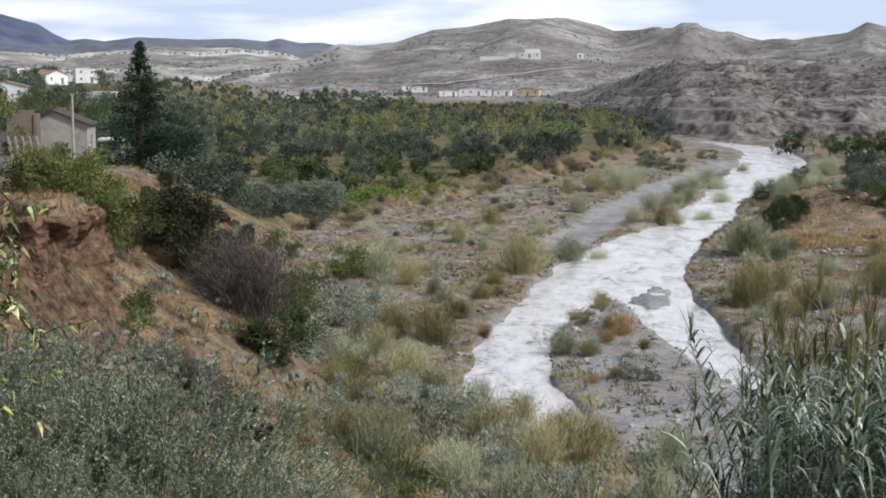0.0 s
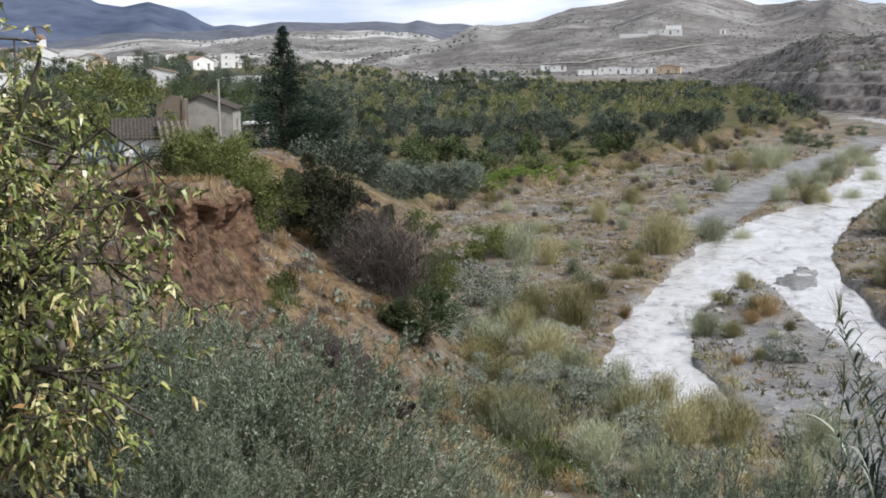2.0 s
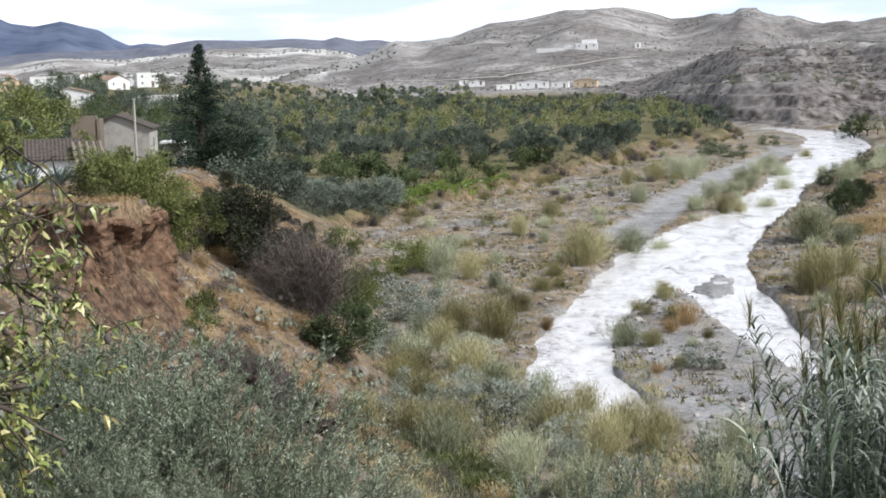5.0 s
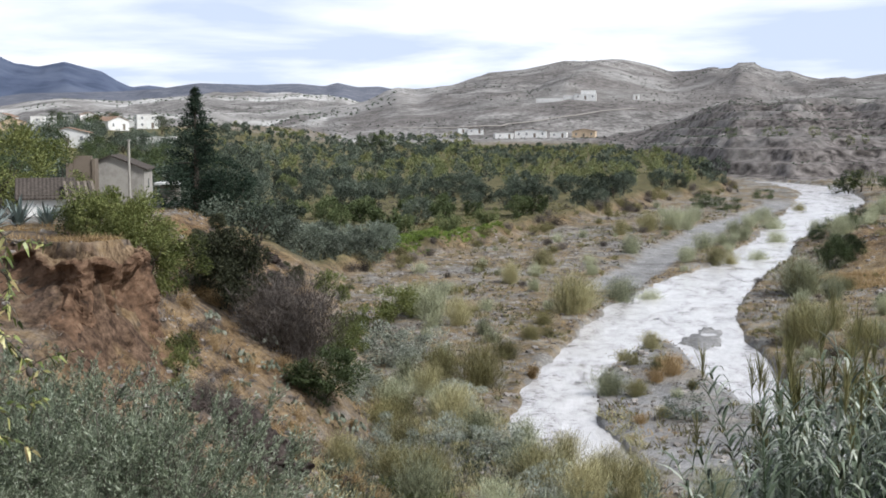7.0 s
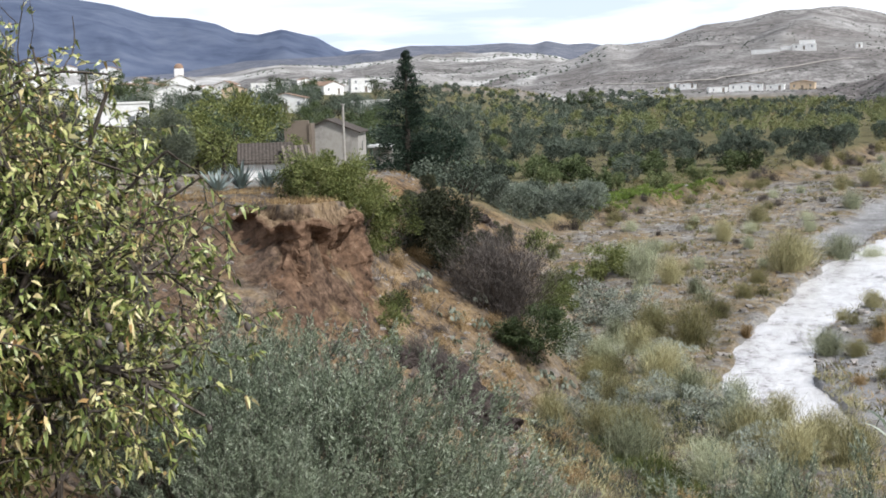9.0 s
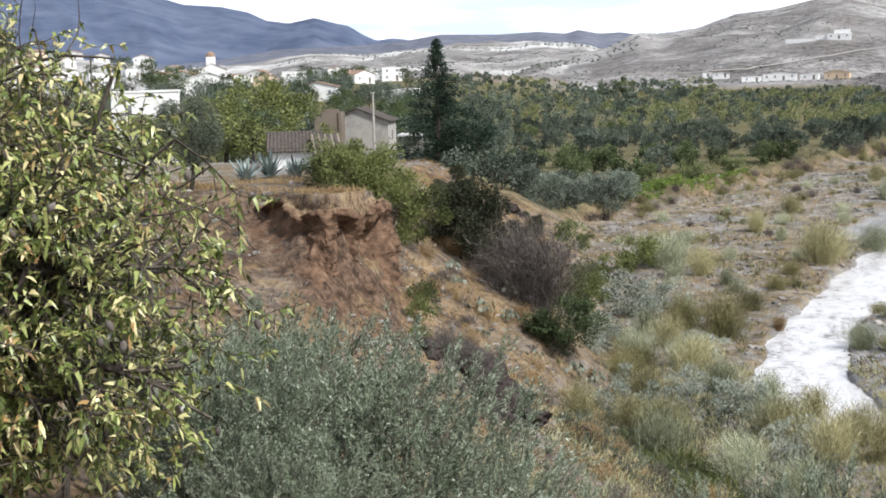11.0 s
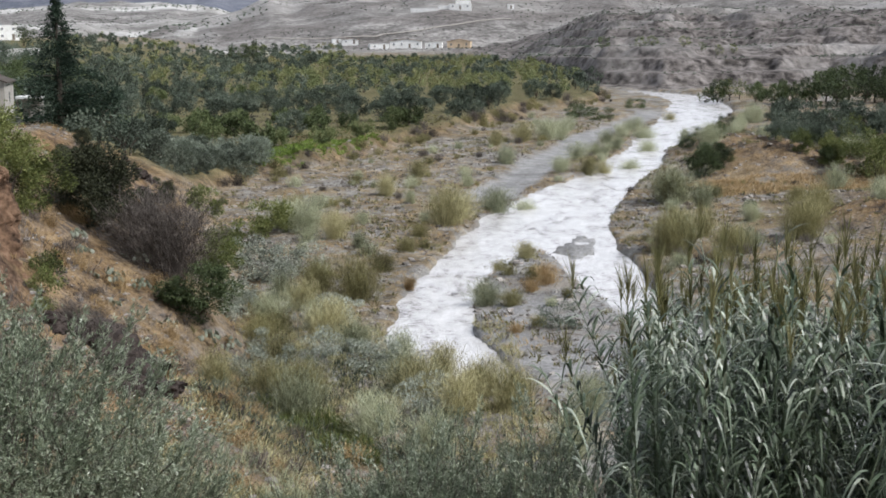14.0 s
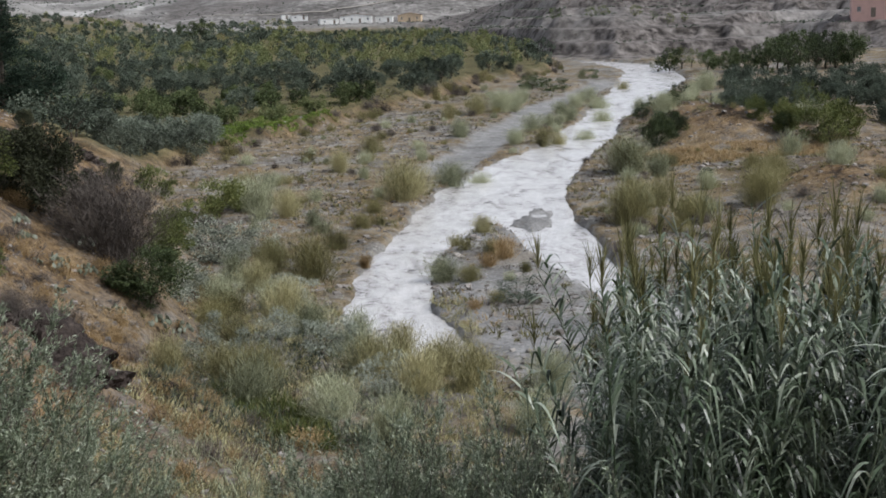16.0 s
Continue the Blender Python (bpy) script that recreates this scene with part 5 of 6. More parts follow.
r0 = np.random.default_rng(140)
on_slope = lambda x, y: (x < foot_x(y) + 1.5) & (fbm(x / 4, y / 4, 3) > 0.46) & ~((x < -9.3) & (y > 32.5) & (y < 37.2))
tufts("dry_grass", 141, STRAW, "dry straw-coloured grass on the bank", scatter(r0, 12000, -24, 6, 22, 88, on_slope), 6, 0.36, 0.024)
tufts("dry_grass", 142, STRAW, "dry straw-coloured grass on the terrace edge", scatter(r0, 5200, -27, -10, 36.5, 48, lambda x, y: (y > np.interp(x, BLUFF_X, BLUFF_Y) + 0.9) & (x < -11.6)), 8, 0.32, 0.02)
tufts("dry_grass", 143, STRAW, "patches of dry grass on the river flat",
      scatter(r0, 16000, -14, 60, 44, 175, lambda x, y: off_water(x, y) & (x > foot_x(y) - 2) & (x < 60) & (fbm(x / 6, y / 6, 3) > 0.53) & (x < orchard_x(y) + 60)), 6, 0.40, 0.035)
tufts("dry_grass", 153, BROOM_PALE, "tall pale dry grass between bushes at the slope's foot",
      scatter(r0, 6500, -6, 7, 26, 62, lambda x, y: off_water(x, y) & (fbm(x / 3 + 11, y / 3, 3) > 0.42)), 6, 0.45, 0.03)
tufts("low_scrub", 144, BROOM_OLIVE, "low brown-green scrub on gravel",
      scatter(r0, 9000, -14, 62, 44, 190, lambda x, y: off_water(x, y) & (x > foot_x(y) - 3) & (fbm(x / 5 + 9, y / 5, 3) > 0.5)), 9, 0.50, 0.06, "scrub")
tufts("low_scrub", 145, TWIGGY, "dead brown scrub on gravel and slope",
      scatter(r0, 8000, -20, 62, 30, 200, lambda x, y: off_water(x, y) & (fbm(x / 5 + 29, y / 5, 3) > 0.52)), 9, 0.40, 0.055, "scrub")
tufts("low_scrub", 155, TWIGGY, "dead brown weeds on the earth slope", scatter(r0, 3600, -17, -4, 28, 86, lambda x, y: (x < foot_x(y) + 1) & (fbm(x / 2.5 + 17, y / 2.5, 3) > 0.5)), 9, 0.34, 0.035, "scrub")
tufts("green_grass", 146, OLIVE_FAR, "rough green grass among broom at the slope's foot",
      scatter(r0, 1500, -6, 4, 38, 56, lambda x, y: off_water(x, y) & (fbm(x / 3 + 5, y / 3, 3) > 0.5)), 10, 0.6, 0.03)
tufts("orchard_grass", 147, BRIGHT, "green grass under the first orchard trees",
      scatter(r0, 4200, -12, 22, 132, 172, lambda x, y: (x < orchard_x(y) - 2.0) & (x > orchard_x(y) - 14) & (fbm(x / 7, y / 7, 2) > 0.42)), 8, 0.35, 0.06)
tufts("orchard_grass", 154, GRASS, "bright green grass strip before the orchard", scatter(r0, 9000, -13, 3, 128, 154, lambda x, y: (x < orchard_x(y) - 0.3) & (x > orchard_x(y) - 9)), 6, 0.34, 0.09)
tufts("dry_grass", 179, STRAW, "strip of rusty dry grass below the earth heaps", scatter(r0, 2600, 29, 47, 104, 113, lambda x, y: fbm(x / 3, y / 3, 2) > 0.4), 8, 0.45, 0.05)
tufts("green_grass", 180, BRIGHT, "lush green grass at the foot of the slope",
      scatter(r0, 1500, -5, 1.5, 40, 50, lambda x, y: np.hypot((x + 1.7 + 0.5 * (y - 44.3)) / 1.3, (y - 44.3) / 4.2) < 1), 12, 0.6, 0.03)
tufts("foreground_scrub", 148, BROOM, "grey-green brush below the viewpoint",
      scatter(r0, 900, -8, 9, 16, 34, lambda x, y: (x > -4 - 0.0 * y) & (fbm(x / 3, y / 3 + 3, 2) > 0.42)), 26, 0.9, 0.02, "scrub")
tufts("hill_scrub", 152, OLIVE_FAR, "dark low scrub on the near hillside",
      scatter(r0, 6500, 25, 175, 262, 480, lambda x, y: (near_hill(np.hypot(x, y), np.degrees(np.arctan2(x, y)))[0] > 2) & (fbm(x / 12, y / 12, 3) > 0.48)), 8, 0.5, 0.26, "scrub")
tufts("hill_scrub", 149, OLIVE_FAR, "dark low scrub dotted over the bare hills",
      scatter(r0, 9000, -260, 260, 272, 1120, lambda x, y: (land(x, y) > 6) & ((x > 25 + 0.0 * y) | (y > 575)) & (fbm(x / 35, y / 35, 3) > 0.47)), 9, 0.75, 0.38, "scrub")


def planted_hill():
    """Rows of young trees on the pale hill across the valley."""
    r = np.random.default_rng(156)
    a, d = np.meshgrid(np.radians(np.arange(-21, -4.5, 0.55)), np.arange(760, 1580, 17.0))
    a = a + 0.004 * (np.arange(len(a)) % 2)[:, None]
    x, y = (d * np.sin(a)).ravel() + r.normal(0, 1.5, d.size), (d * np.cos(a)).ravel() + r.normal(0, 1.5, d.size)
    keep = fbm(x / 160, y / 160, 4) > 0.46
    x, y = x[keep], y[keep]
    return x, y, land(x, y)


tufts("hill_olives", 157, OLIVE_FAR, "rows of small dark olive trees planted on the pale hill", planted_hill(), 9, 1.6, 0.9, "trees")


def stones(name, seed, label, spots, low, high):
    r = np.random.default_rng(seed)
    x, y, z = spots
    n = len(x)
    base = np.array([(1, 0, 0), (0, 1, 0), (-1, 0, 0), (0, -1, 0), (0.6, 0.6, 0.7), (-0.6, 0.6, 0.7), (-0.6, -0.6, 0.7), (0.6, -0.6, 0.7)], float)
    faces = np.array([(0, 1, 4, 4), (1, 5, 4, 4), (1, 2, 5, 5), (2, 6, 5, 5), (2, 3, 6, 6), (3, 7, 6, 6), (3, 0, 7, 7), (0, 4, 7, 7), (4, 5, 6, 7)])
    quads = np.array([(0, 1, 5, 4), (1, 2, 6, 5), (2, 3, 7, 6), (3, 0, 4, 7), (4, 5, 6, 7)])
    s = low + (high - low) * r.random(n) ** 3
    v = base[None] * r.uniform(0.7, 1.3, (n, 8, 1)) * s[:, None, None] * (1, 1, 0.8) + np.stack([x, y, z - 0.1 * s], 1)[:, None]
    g = Geo()
    g.add(v, (quads[None] + np.arange(n)[:, None, None] * 8).reshape(-1, 4))
    return tagged(new(name, g.mesh(name, STONE)), label, "stones", kind="stuff")


def stone_material():
    m = Mat("river_stone", 0.9, 0.2)
    g = m.node("ShaderNodeNewGeometry")
    n = m.noise(7, 5, 0.6, m.coord())
    f = m.math("ADD", m.math("MULTIPLY", g.outputs["Random Per Island"], 0.7), m.math("MULTIPLY", n, 0.3))
    m.color(m.ramp(f, [(0.1, (0.10, 0.09, 0.08)), (0.5, (0.24, 0.22, 0.20)), (0.85, (0.40, 0.37, 0.34)), (1.0, (0.66, 0.63, 0.58))]))
    m.bump(n, 0.5, 0.03)
    return m.mat


STONE = stone_material()
slope_r = np.random.default_rng(158)


def slope_spots(n, low, high):
    x, y = slope_r.uniform(-17, 2, n), slope_r.uniform(27, 86, n)
    ok = (x < foot_x(y) + 1) & (x > crest_x(y)) & ~((x < -9) & (y < 42))
    return [(float(a), float(b), float(slope_r.uniform(low, high))) for a, b in zip(x[ok], y[ok])]


place_all(broom_bush("dry_bush", 170, STRAW, "clump of tall dry grass on the bank", 0.7, 0.6, 160, 0.02, 0.3), slope_spots(130, 0.35, 0.9), 0.7)
place_all(broom_bush("dead_brush", 171, TWIGGY, "low dead brush on the bank", 0.6, 0.7, 170, 0.018, 0.3), slope_spots(90, 0.3, 0.8), 0.6)
place_all(leafy_shrub("slope_shrub", 172, BRIGHT, "small yellow-green shrub below the bluff", 1.0, 0.55, 500, 0.08, 0.5), [(-9.6, 38.3, 1.0), (-9.9, 39.6, 0.9), (-10.6, 42.6, 1.1), (-9.2, 36.9, 0.6)], 1.0)
stones("slope_rubble", 173, "pale broken stones lying on the bank", scatter(slope_r, 900, -16, 2, 27, 84, lambda x, y: x < foot_x(y) + 1), 0.05, 0.2)
stones("gravel_stones", 150, "grey and pale stones over the river gravel", scatter(r0, 9000, -12, 50, 45, 150, lambda x, y: off_water(x, y) & (x > foot_x(y) - 2)), 0.05, 0.28)
stones("slope_stones", 151, "pale and brown stones on the earth slope", scatter(r0, 5200, -22, 4, 26, 84, lambda x, y: (x < foot_x(y) + 1) & (fbm(x / 3, y / 3 + 7, 3) > 0.5)), 0.03, 0.15)


# ---- buildings ----
def plaster_material(name, base, dirt, rough=0.85):
    m = Mat(name, rough, 0.2)
    n, f = m.noise(0.7, 6, 0.65, m.coord()), m.noise(9, 5, 0.6, m.coord())
    m.color(m.ramp(m.mix(0.35, n, f), [(0.32, dirt), (0.52, base)]))
    m.bump(f, 0.3, 0.02)
    return m.mat


def tile_material(name, dark, light):
    m = Mat(name, 0.9, 0.15)
    n = m.noise(6, 5, 0.7, m.coord())
    m.color(m.ramp(n, [(0.35, dark), (0.65, light)]))
    w = m.node("ShaderNodeTexWave")
    w.inputs["Scale"].default_value = 1.4
    m.link(m.coord(), w.inputs[0])
    m.bump(w.outputs["Fac"], 0.6, 0.06)
    return m.mat


WHITE = plaster_material("white_plaster", (0.82, 0.82, 0.80), (0.62, 0.60, 0.56))
OCHRE = plaster_material("ochre_plaster", (0.66, 0.52, 0.36), (0.52, 0.40, 0.28))
PINK = plaster_material("pink_plaster", (0.68, 0.45, 0.40), (0.56, 0.37, 0.32))
RUBBLE = plaster_material("grey_rubble_wall", (0.40, 0.38, 0.345), (0.22, 0.205, 0.18), 0.95)
BRICK = plaster_material("old_brick_wall", (0.20, 0.165, 0.13), (0.105, 0.085, 0.068), 0.95)
TILES = tile_material("old_clay_tiles", (0.20, 0.13, 0.09), (0.38, 0.27, 0.20))
TILES_DARK = tile_material("weathered_dark_tiles", (0.05, 0.043, 0.037), (0.115, 0.097, 0.083))
GLASS_DARK = Mat("dark_window", 0.12, 0.6).color((0.20, 0.21, 0.22)).mat
WOOD = bark_material("weathered_timber", (0.12, 0.10, 0.08), (0.28, 0.24, 0.20))
CONCRETE = plaster_material("pale_concrete", (0.50, 0.49, 0.46), (0.36, 0.35, 0.32))


def solid(corners_low, corners_high, material, name):
    """Closed solid between two rings of corners."""
    bm = bmesh.new()
    lo, hi = [bm.verts.new(c) for c in corners_low], [bm.verts.new(c) for c in corners_high]
    n = len(lo)
    bm.faces.new(lo[::-1])
    bm.faces.new(hi)
    for k in range(n):
        bm.faces.new((lo[k], lo[(k + 1) % n], hi[(k + 1) % n], hi[k]))
    bmesh.ops.bevel(bm, geom=list(bm.edges), offset=0.02, segments=1, affect="EDGES")
    me = bpy.data.meshes.new(name)
    bm.to_mesh(me)
    bm.free()
    me.materials.append(material)
    return me


def block(x0, x1, y0, y1, z0, z1, material, name):
    ring = lambda z: [(x0, y0, z), (x1, y0, z), (x1, y1, z), (x0, y1, z)]
    return solid(ring(z0), ring(z1), material, name)


def gable_walls(w, d, eaves, ridge, material, name):
    bm = bmesh.new()
    prof = [(-w / 2, -1.2), (w / 2, -1.2), (w / 2, eaves), (0, ridge), (-w / 2, eaves)]
    a, b = [bm.verts.new((x, -d / 2, z)) for x, z in prof], [bm.verts.new((x, d / 2, z)) for x, z in prof]
    bm.faces.new(a)
    bm.faces.new(b[::-1])
    for k in range(5):
        bm.faces.new((a[k], b[k], b[(k + 1) % 5], a[(k + 1) % 5]))
    bmesh.ops.recalc_face_normals(bm, faces=bm.faces)
    me = bpy.data.meshes.new(name)
    bm.to_mesh(me)
    bm.free()
    me.materials.append(material)
    return me


def roof_slab(w, d, eaves, ridge, side, material, name, over=0.3, thick=0.14):
    slope = (ridge - eaves) / (w / 2)
    x1, z1 = side * (w / 2 + over), eaves - slope * over
    y = d / 2 + over
    lo = [(0, -y, ridge + 0.01), (x1, -y, z1 + 0.01), (x1, y, z1 + 0.01), (0, y, ridge + 0.01)]
    hi = [(a, b, c + thick) for a, b, c in lo]
    if side < 0:
        lo, hi = lo[::-1], hi[::-1]
    return solid(lo, hi, material, name)


def add_window(e, x, y, z, w, h, face):
    """Window with a sunk dark pane and a frame round it; face: 'front', 'left' or 'right' of the house."""
    if face == "front":
        pane = block(x - w / 2, x + w / 2, y - 0.03, y + 0.06, z, z + h, GLASS_DARK, "pane")
        sill = block(x - w / 2 - 0.08, x + w / 2 + 0.08, y - 0.12, y - 0.031, z - 0.1, z - 0.004, CONCRETE, "sill")
    else:
        s = 1 if face == "right" else -1
        pane = block(min(x, x + s * 0.03) - 0.03, max(x, x + s * 0.03), y - w / 2, y + w / 2, z, z + h, GLASS_DARK, "pane")
        sill = block(min(x + s * 0.031, x + s * 0.12), max(x + s * 0.031, x + s * 0.12), y - w / 2 - 0.08, y + w / 2 + 0.08, z - 0.1, z - 0.004, CONCRETE, "sill")
    win = part("window", pane, e)
    part("sill", sill, win)


def house(name, x, y, turn, w, d, eaves, label, wall=WHITE, roof=TILES, ridge=None, floors=1, openings=3, z=None, chimney=False, side_windows=1):
    """A house seen from its front (-y side): walls, pitched or flat roof, windows and a door."""
    e = thing(name, x, y, ground_z(x, y) if z is None else z, turn)
    if ridge:
        part("wall", gable_walls(w, d, eaves, ridge, wall, name + "_wall"), e)
        part("roof", roof_slab(w, d, eaves, ridge, 1, roof, name + "_roof"), e)
        part("roof", roof_slab(w, d, eaves, ridge, -1, roof, name + "_roof"), e)
    else:
        part("wall", block(-w / 2, w / 2, -d / 2, d / 2, -2.0, eaves, wall, name + "_wall"), e)
        part("parapet", block(-w / 2 - 0.1, w / 2 + 0.1, -d / 2 - 0.1, d / 2 + 0.1, eaves + 0.004, eaves + 0.25, roof, name + "_roof"), e)
    storey = eaves / floors
    for f in range(floors):
        for k in range(openings):
            px = -w / 2 + w * (k + 0.5) / openings
            if f == 0 and k == openings // 2:
                part("door", block(px - 0.5, px + 0.5, -d / 2 - 0.04, -d / 2 + 0.05, 0.0, 2.05, WOOD, "door"), e, "weathered wooden door")
            else:
                add_window(e, px, -d / 2, f * storey + storey * 0.42, 0.75, min(1.0, storey * 0.34), "front")
        for k in range(side_windows):
            for face, px in (("right", w / 2), ("left", -w / 2)):
                add_window(e, px, -d / 2 + d * (k + 0.5) / side_windows, f * storey + storey * 0.42, 0.7, min(0.95, storey * 0.33), face)
    if chimney:
        part("chimney", block(w * 0.2, w * 0.2 + 0.6, 0, 0.6, eaves, (ridge or eaves) + 0.7, wall, "chimney"), e)
    return tagged(e, label, "house")


# farm group on the terrace
house("farmhouse", -38.5, 125.5, 10, 6.4, 8.0, 3.4, "grey rubble farmhouse with a weathered tiled gable roof", RUBBLE, TILES_DARK, 4.7, 1, 0, ground_z(-38.0, 125.5) + 0.95, False)
ruin = thing("ruined_wall", -38.8, 116.5, ground_z(-38.8, 116.5) + 1.1, 12)
part("wall", block(-0.9, 0.8, -0.35, 0.35, -2, 4.0, BRICK, "ruin_wall"), ruin)
part("wall", block(0.802, 1.1, -0.5, 2.6, -2, 3.7, BRICK, "ruin_wall"), ruin)
part("wall", block(-1.6, -0.902, -0.3, 0.3, -2, 3.3, BRICK, "ruin_wall"), ruin)
tagged(ruin, "ruined brown brick wall beside the farmhouse", "ruin")
low = house("cottage", -27.2, 75.0, 20, 3.1, 3.6, 1.75, "low whitewashed cottage with a dark tiled roof", WHITE, TILES_DARK, None, 1, 0, 8.75, False, 0)
for k, (sx, mat) in enumerate(((-1, TILES_DARK), (1, TILES_DARK))):
    part("roof", solid([(-1.75, sx * 2.1, 1.70), (1.75, sx * 2.1, 1.70), (1.75, 0, 2.85), (-1.75, 0, 2.85)][::sx], [(-1.75, sx * 2.1, 1.84), (1.75, sx * 2.1, 1.84), (1.75, 0, 2.99), (-1.75, 0, 2.99)][::sx], mat, "cottage_roof"), low)
part("gable", solid([(1.3, -1.75, 1.76), (1.46, -1.75, 1.76), (1.46, 1.75, 1.76), (1.3, 1.75, 1.76)], [(1.3, -0.05, 2.8), (1.46, -0.05, 2.8), (1.46, 0.05, 2.8), (1.3, 0.05, 2.8)], WHITE, "cottage_gable"), low)
lean = thing("tiled_lean_to", -24.5, 73.4, ground_z(-24.5, 73.4) - 0.55, 24)
part("wall", block(-0.75, 0.75, -1.2, 1.2, -1, 1.15, WHITE, "lean_to_wall"), lean)
for k in range(9):
    tx = -0.9 + 0.2 * k
    part("roof_tile", solid([(tx, -1.45, 1.16), (tx + 0.17, -1.45, 1.16), (tx + 0.17, 1.3, 2.45), (tx, 1.3, 2.45)], [(tx, -1.45, 1.28), (tx + 0.17, -1.45, 1.28), (tx + 0.17, 1.3, 2.57), (tx, 1.3, 2.57)], TILES_DARK if k % 2 else WOOD, "roof_tile"), lean)
tagged(lean, "small lean-to with pale and dark roof tiles beside the cottage", "shed")
shed = thing("open_shed", -32.0, 121.0, ground_z(-32.0, 121.0) + 0.2, 6)
part("roof", block(-1.1, 1.1, -1.5, 1.6, 2.55, 2.8, WHITE, "shed_roof"), shed, "pale sheet roof")
part("back_wall", block(-1.0, 1.0, 1.2, 1.4, -1.2, 2.54, RUBBLE, "shed_wall"), shed)
for px in (-1.0, 0.0, 0.88):
    part("post", block(px, px + 0.12, -1.3, -1.18, -0.5, 2.54, WOOD, "shed_post"), shed)
part("base_wall", block(-1.7, 1.9, -1.9, -1.6, -0.8, 0.9, CONCRETE, "shed_base"), shed)
tagged(shed, "open shed with a pale flat roof and a concrete wall", "shed")
pole = thing("utility_pole", -31.0, 105, ground_z(-31.0, 105) + 0.5)
pg = Geo()
add_tube(pg, [(0, 0, -1.0), (0, 0, 2.6), (0.03, 0, 5.35)], [0.12, 0.105, 0.09], 10)
part("shaft", pg.mesh("pole_shaft", RUBBLE, True), pole)
part("cap", block(-0.13, 0.17, -0.15, 0.15, 5.35, 5.43, CONCRETE, "pole_cap"), pole)
tagged(pole, "plain pale utility pole beside the farmhouse", "pole")
house("white_house", -67.9, 135.5, 24, 7.6, 7.0, 8.2, "plain white cube house behind olive trees", WHITE, WHITE, None, 2, 2, 6.6)

# village on the rise
rv = np.random.default_rng(160)
for k in range(52):
    az, rad = math.radians(-rv.uniform(14.8, 34)), rv.uniform(430, 640)
    hx, hy = rad * math.sin(az), rad * math.cos(az)
    pitched = rv.random() < 0.6
    w, d, eaves = rv.uniform(5.5, 9.5), rv.uniform(5, 8), rv.choice([2.8, 3.0, 4.8])
    house("village_house", hx, hy, rv.uniform(-30, 60), w, d, eaves, "whitewashed village house with a clay tile roof" if pitched else "whitewashed flat-roofed village house",
          WHITE if rv.random() < 0.88 else OCHRE, TILES if pitched else WHITE, eaves + w * 0.17 if pitched else None, 1 if eaves < 4 else 2, int(w // 3))["group"] = "village houses"
church = house("church", -200, 452, 25, 11, 18, 6.5, "white village church with a domed bell tower", WHITE, TILES, 9.0, 1, 0, None, False, 3)
part("tower", block(-1.8, 1.8, 7, 10.6, 0, 12, WHITE, "church_tower"), church)
bm = bmesh.new()
bmesh.ops.create_uvsphere(bm, u_segments=14, v_segments=8, radius=1.9, matrix=Matrix.Translation((0, 8.8, 12.2)))
dome = bpy.data.meshes.new("church_dome")
bm.to_mesh(dome)
bm.free()
dome.materials.append(TILES)
part("dome", dome, church)
house("white_house", -130, 292, 22, 12.5, 9, 4.2, "broad white gabled house below the church", WHITE, WHITE, 6.0, 1, 2, 14.2)
house("white_house", -138, 397, 14, 17, 8, 3.6, "long white house with a clay tile roof", WHITE, TILES, 5.0, 1, 5, 14.6)
house("white_house", -104, 300, 10, 10, 7, 3.2, "low white house with a red tiled roof", WHITE, TILES, 4.4, 1, 3)
house("white_house", -90, 327, 5, 9, 8, 3.6, "low white house at the orchard's edge", WHITE, WHITE, None, 1, 3)

rvt = np.random.default_rng(161)
place_all(orchard_tree("village_tree", 162, DARK_GREEN, "dark green tree between village houses", "tree", 6.5, 3.0, 900, 0.5, 0.9),
          [(-rad * math.sin(a), rad * math.cos(a), rvt.uniform(4, 7.5)) for a, rad in ((math.radians(rvt.uniform(14.5, 34)), rvt.uniform(330, 600)) for _ in range(64))], 6.5)

# farms across the valley
house("farm_house", 15, 604, -4, 15, 8, 3.2, "long white farm house with a red tiled roof", WHITE, TILES, 4.3, 1, 4)
house("farm_house", 2, 600, 6, 9, 7, 2.2, "low white flat-roofed farm building", WHITE, WHITE, None, 1, 2)
house("farm_house", 28.5, 606, -8, 8, 7, 2.4, "low white farm outbuilding", WHITE, WHITE, None, 1, 2)
house("farm_house", -12, 626, 0, 8, 6, 2.0, "low white shed on the slope", WHITE, TILES, 2.7, 1, 2)
house("farm_house", -18.5, 628, 8, 5, 5, 1.8, "low white shed on the slope", WHITE, WHITE, None, 1, 1)
house("farm_house", 41, 610, -10, 11, 8, 3.2, "ochre plastered house with a tiled roof", OCHRE, TILES, 4.3, 1, 3)
villa = house("hill_villa", 47.5, 700, -6, 12, 8, 2.8, "low white villa on the bare hillside", WHITE, WHITE, None, 1, 3)
part("upper_storey", block(-2.5, 5.5, -3, 3, 3.06, 4.9, WHITE, "villa_upper"), villa)
part("wing", block(-12, -6.2, -3.4, 3.4, -2, 2.0, WHITE, "villa_wing"), villa)
part("terrace_wall", block(-27, -12.1, -6, -5.5, -1.5, 0.7, WHITE, "villa_wall"), villa)
house("hill_hut", 76, 706, 0, 3.4, 3.4, 2.4, "small white hut on the hillside", WHITE, WHITE, None, 1, 1)
house("pink_house", 121.5, 274, -20, 9, 8, 6.2, "pink plastered house above dark trees", PINK, TILES, 7.6, 2, 3)
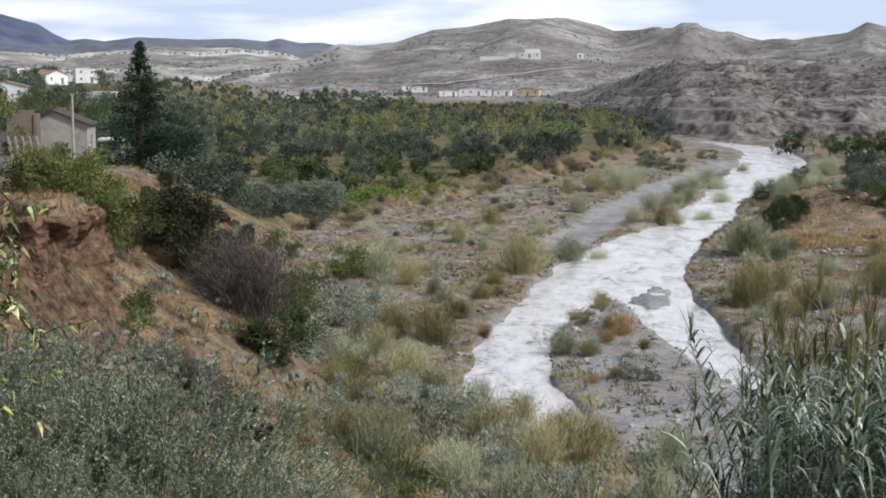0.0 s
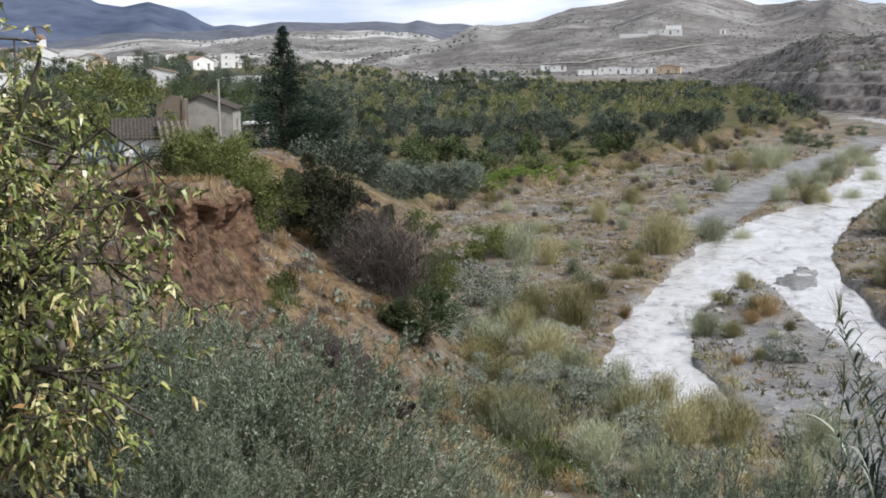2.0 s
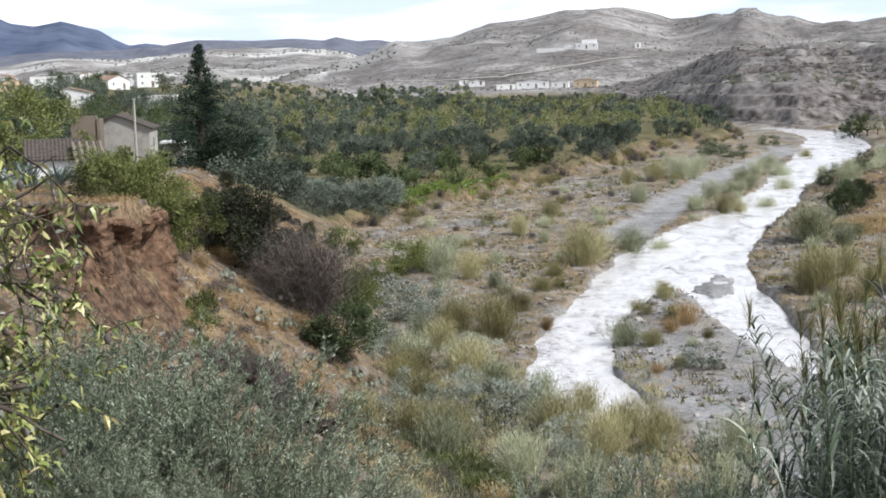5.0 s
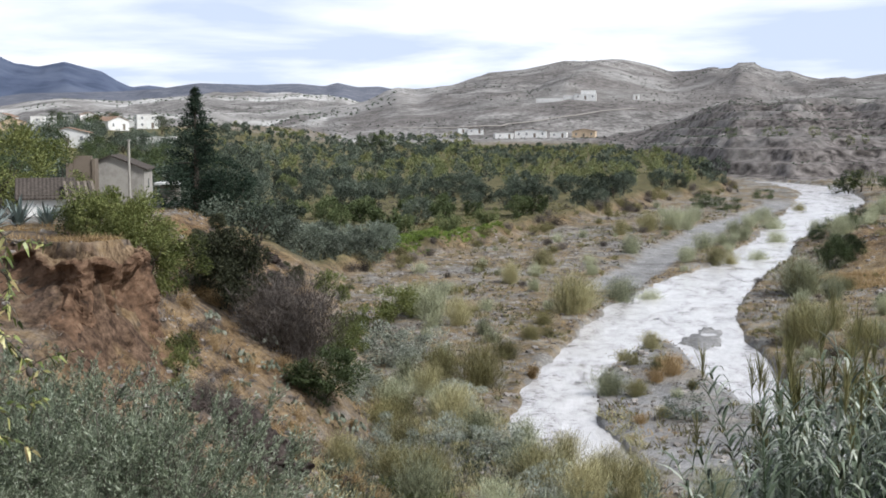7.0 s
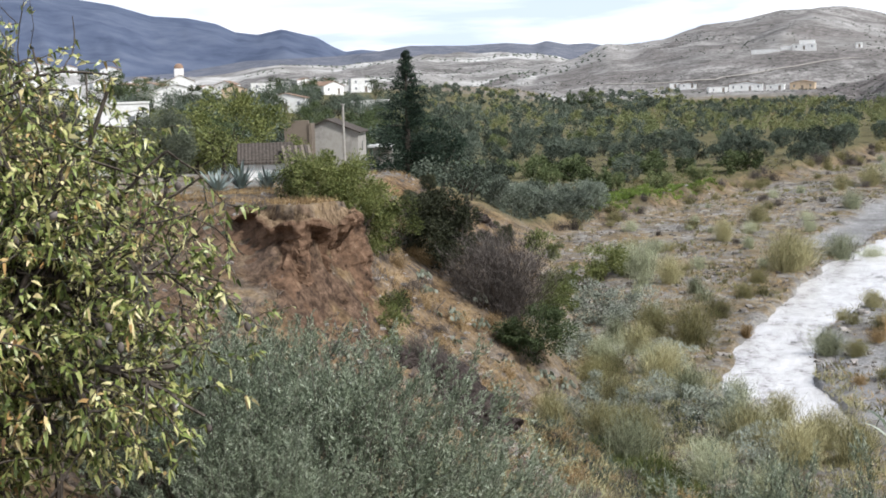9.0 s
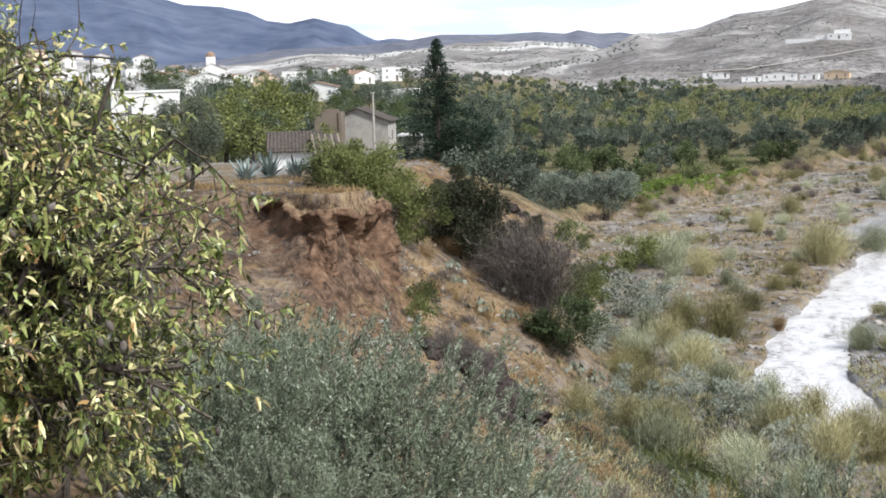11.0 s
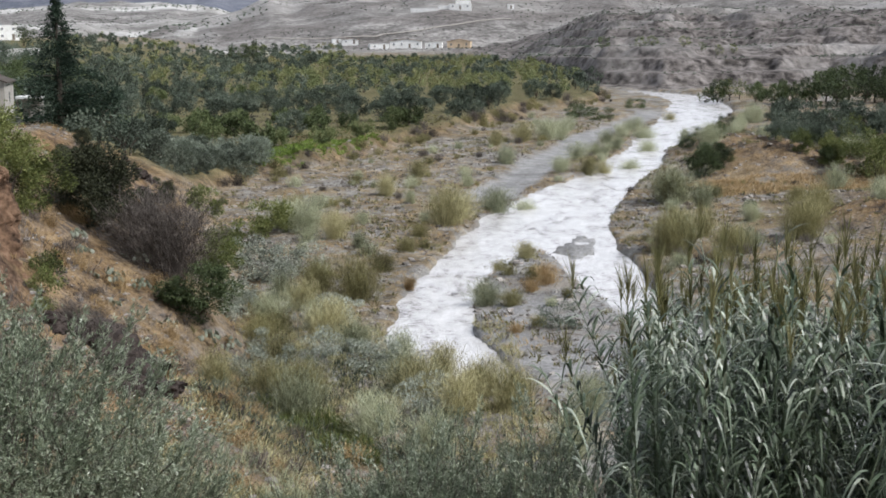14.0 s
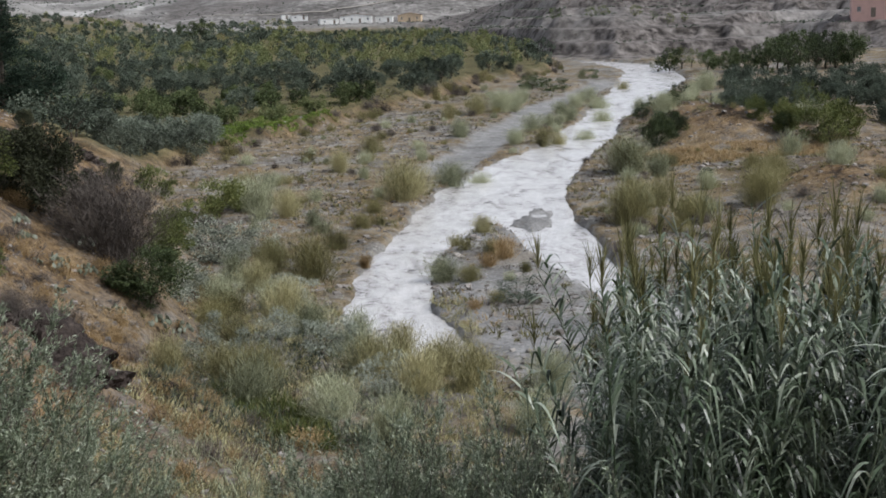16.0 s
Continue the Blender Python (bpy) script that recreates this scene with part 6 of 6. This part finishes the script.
terrace_trees = [(r * math.sin(math.radians(a)), r * math.cos(math.radians(a)), h) for a, r, h in ((10.4, 318, 3.2), (12.0, 312, 3.0), (12.5, 310, 2.4), (13.9, 308, 2.7), (14.7, 310, 2.2), (15.4, 311, 2.4), (16.1, 312, 2.2))]
shelf = orchard_tree("shelf_tree", 77, ALMOND_FAR, "small brownish tree on the pale hill terrace", "tree", 3.7, 1.8, 420, 0.34)
place_all(shelf, terrace_trees, 3.7)


# ---- rocks on the slope ----
def boulder(name, seed, label, size=1.0):
    r = np.random.default_rng(seed)
    bm = bmesh.new()
    bmesh.ops.create_icosphere(bm, subdivisions=4, radius=1.0)
    off = r.uniform(0, 50)
    for v in bm.verts:
        n = noise.noise(v.co * 1.3 + Vector((off, 0, 0))) * 0.45 + noise.noise(v.co * 3.4 + Vector((off, 9, 0))) * 0.26 + noise.noise(v.co * 8.0 + Vector((off, 3, 0))) * 0.14
        v.co *= 1 + n
        v.co.z *= 0.62
    me = bpy.data.meshes.new(name)
    bm.to_mesh(me)
    bm.free()
    me.materials.append(ROCK)
    ob = new(name, me)
    return tagged(ob, label, "rock", "rocks on the slope")


def rock_material():
    m = Mat("brown_rock", 0.95, 0.1)
    n, f = m.noise(1.4, 7, 0.7, m.coord()), m.noise(9, 6, 0.65, m.coord())
    m.color(m.ramp(m.mix(0.5, n, f), [(0.38, (0.018, 0.015, 0.014)), (0.55, (0.065, 0.052, 0.046)), (0.7, (0.16, 0.138, 0.12))]))
    m.bump(m.mix(0.5, n, f), 0.9, 0.08)
    return m.mat


ROCK = rock_material()
place_all(boulder("boulder", 170, "dark brown boulder on the slope"), [(-7.0, 36.2, 1.2), (-6.4, 35.1, 0.9), (-7.7, 36.7, 1.0), (-6.0, 35.8, 0.7), (-7.8, 36.8, 0.7), (-5.9, 33.6, 0.45), (-13.9, 61.6, 0.7), (-14.6, 62.8, 0.8), (-13.2, 63.2, 0.6), (-14.2, 65, 0.8), (-12.5, 66.3, 0.6), (-13.0, 68.5, 0.7), (-12.2, 71.0, 0.6), (-14.9, 67.2, 0.7), (-13.9, 70.6, 0.6), (-14.8, 72.4, 0.7), (-13.1, 73.6, 0.5), (-13.8, 76.4, 0.6), (-14.9, 76.9, 0.5), (-12.6, 77.9, 0.5), (-13.9, 80.6, 0.6), (-15.2, 81.6, 0.5), (-8.0, 38.2, 0.7), (-7.2, 38.8, 0.5), (-8.6, 35.4, 0.5), (-4.8, 41.6, 0.35), (-4.1, 41.9, 0.3), (-5.3, 42.3, 0.3), (-3.6, 41.0, 0.25)], 1.0)


# ---- farm roads on the far hillside ----
def road(points, width, label):
    """A pale dirt road laid over the hillside along a smooth line."""
    p = np.array(points, float)
    t = np.linspace(0, len(p) - 1, 60)
    x, y = (np.interp(t, np.arange(len(p)), p[:, c]) for c in (0, 1))
    d = unit(np.stack([np.gradient(x), np.gradient(y), 0 * x], 1))
    rows = []
    for k in np.linspace(-0.5, 0.5, 5):
        px, py = x - d[:, 1] * k * width, y + d[:, 0] * k * width
        rows.append(np.stack([px, py, land(px, py) + 0.3], 1))
    v = np.stack(rows, 1).reshape(-1, 3)
    me = mesh_from("road", v, grid_faces(60, 5), ROAD, True)
    return tagged(new("road", me), label, "road", kind="structure")


ROAD = plaster_material("pale_road_dust", (0.36, 0.335, 0.30), (0.24, 0.22, 0.195), 0.95)
road([(-62, 646), (-41.8, 642.6), (-24.4, 639.5), (1.3, 636), (4.2, 640), (21.5, 643.6), (39.2, 650.7), (54.6, 661.6), (72, 668)], 2.0, "pale dirt road winding up the bare hillside")
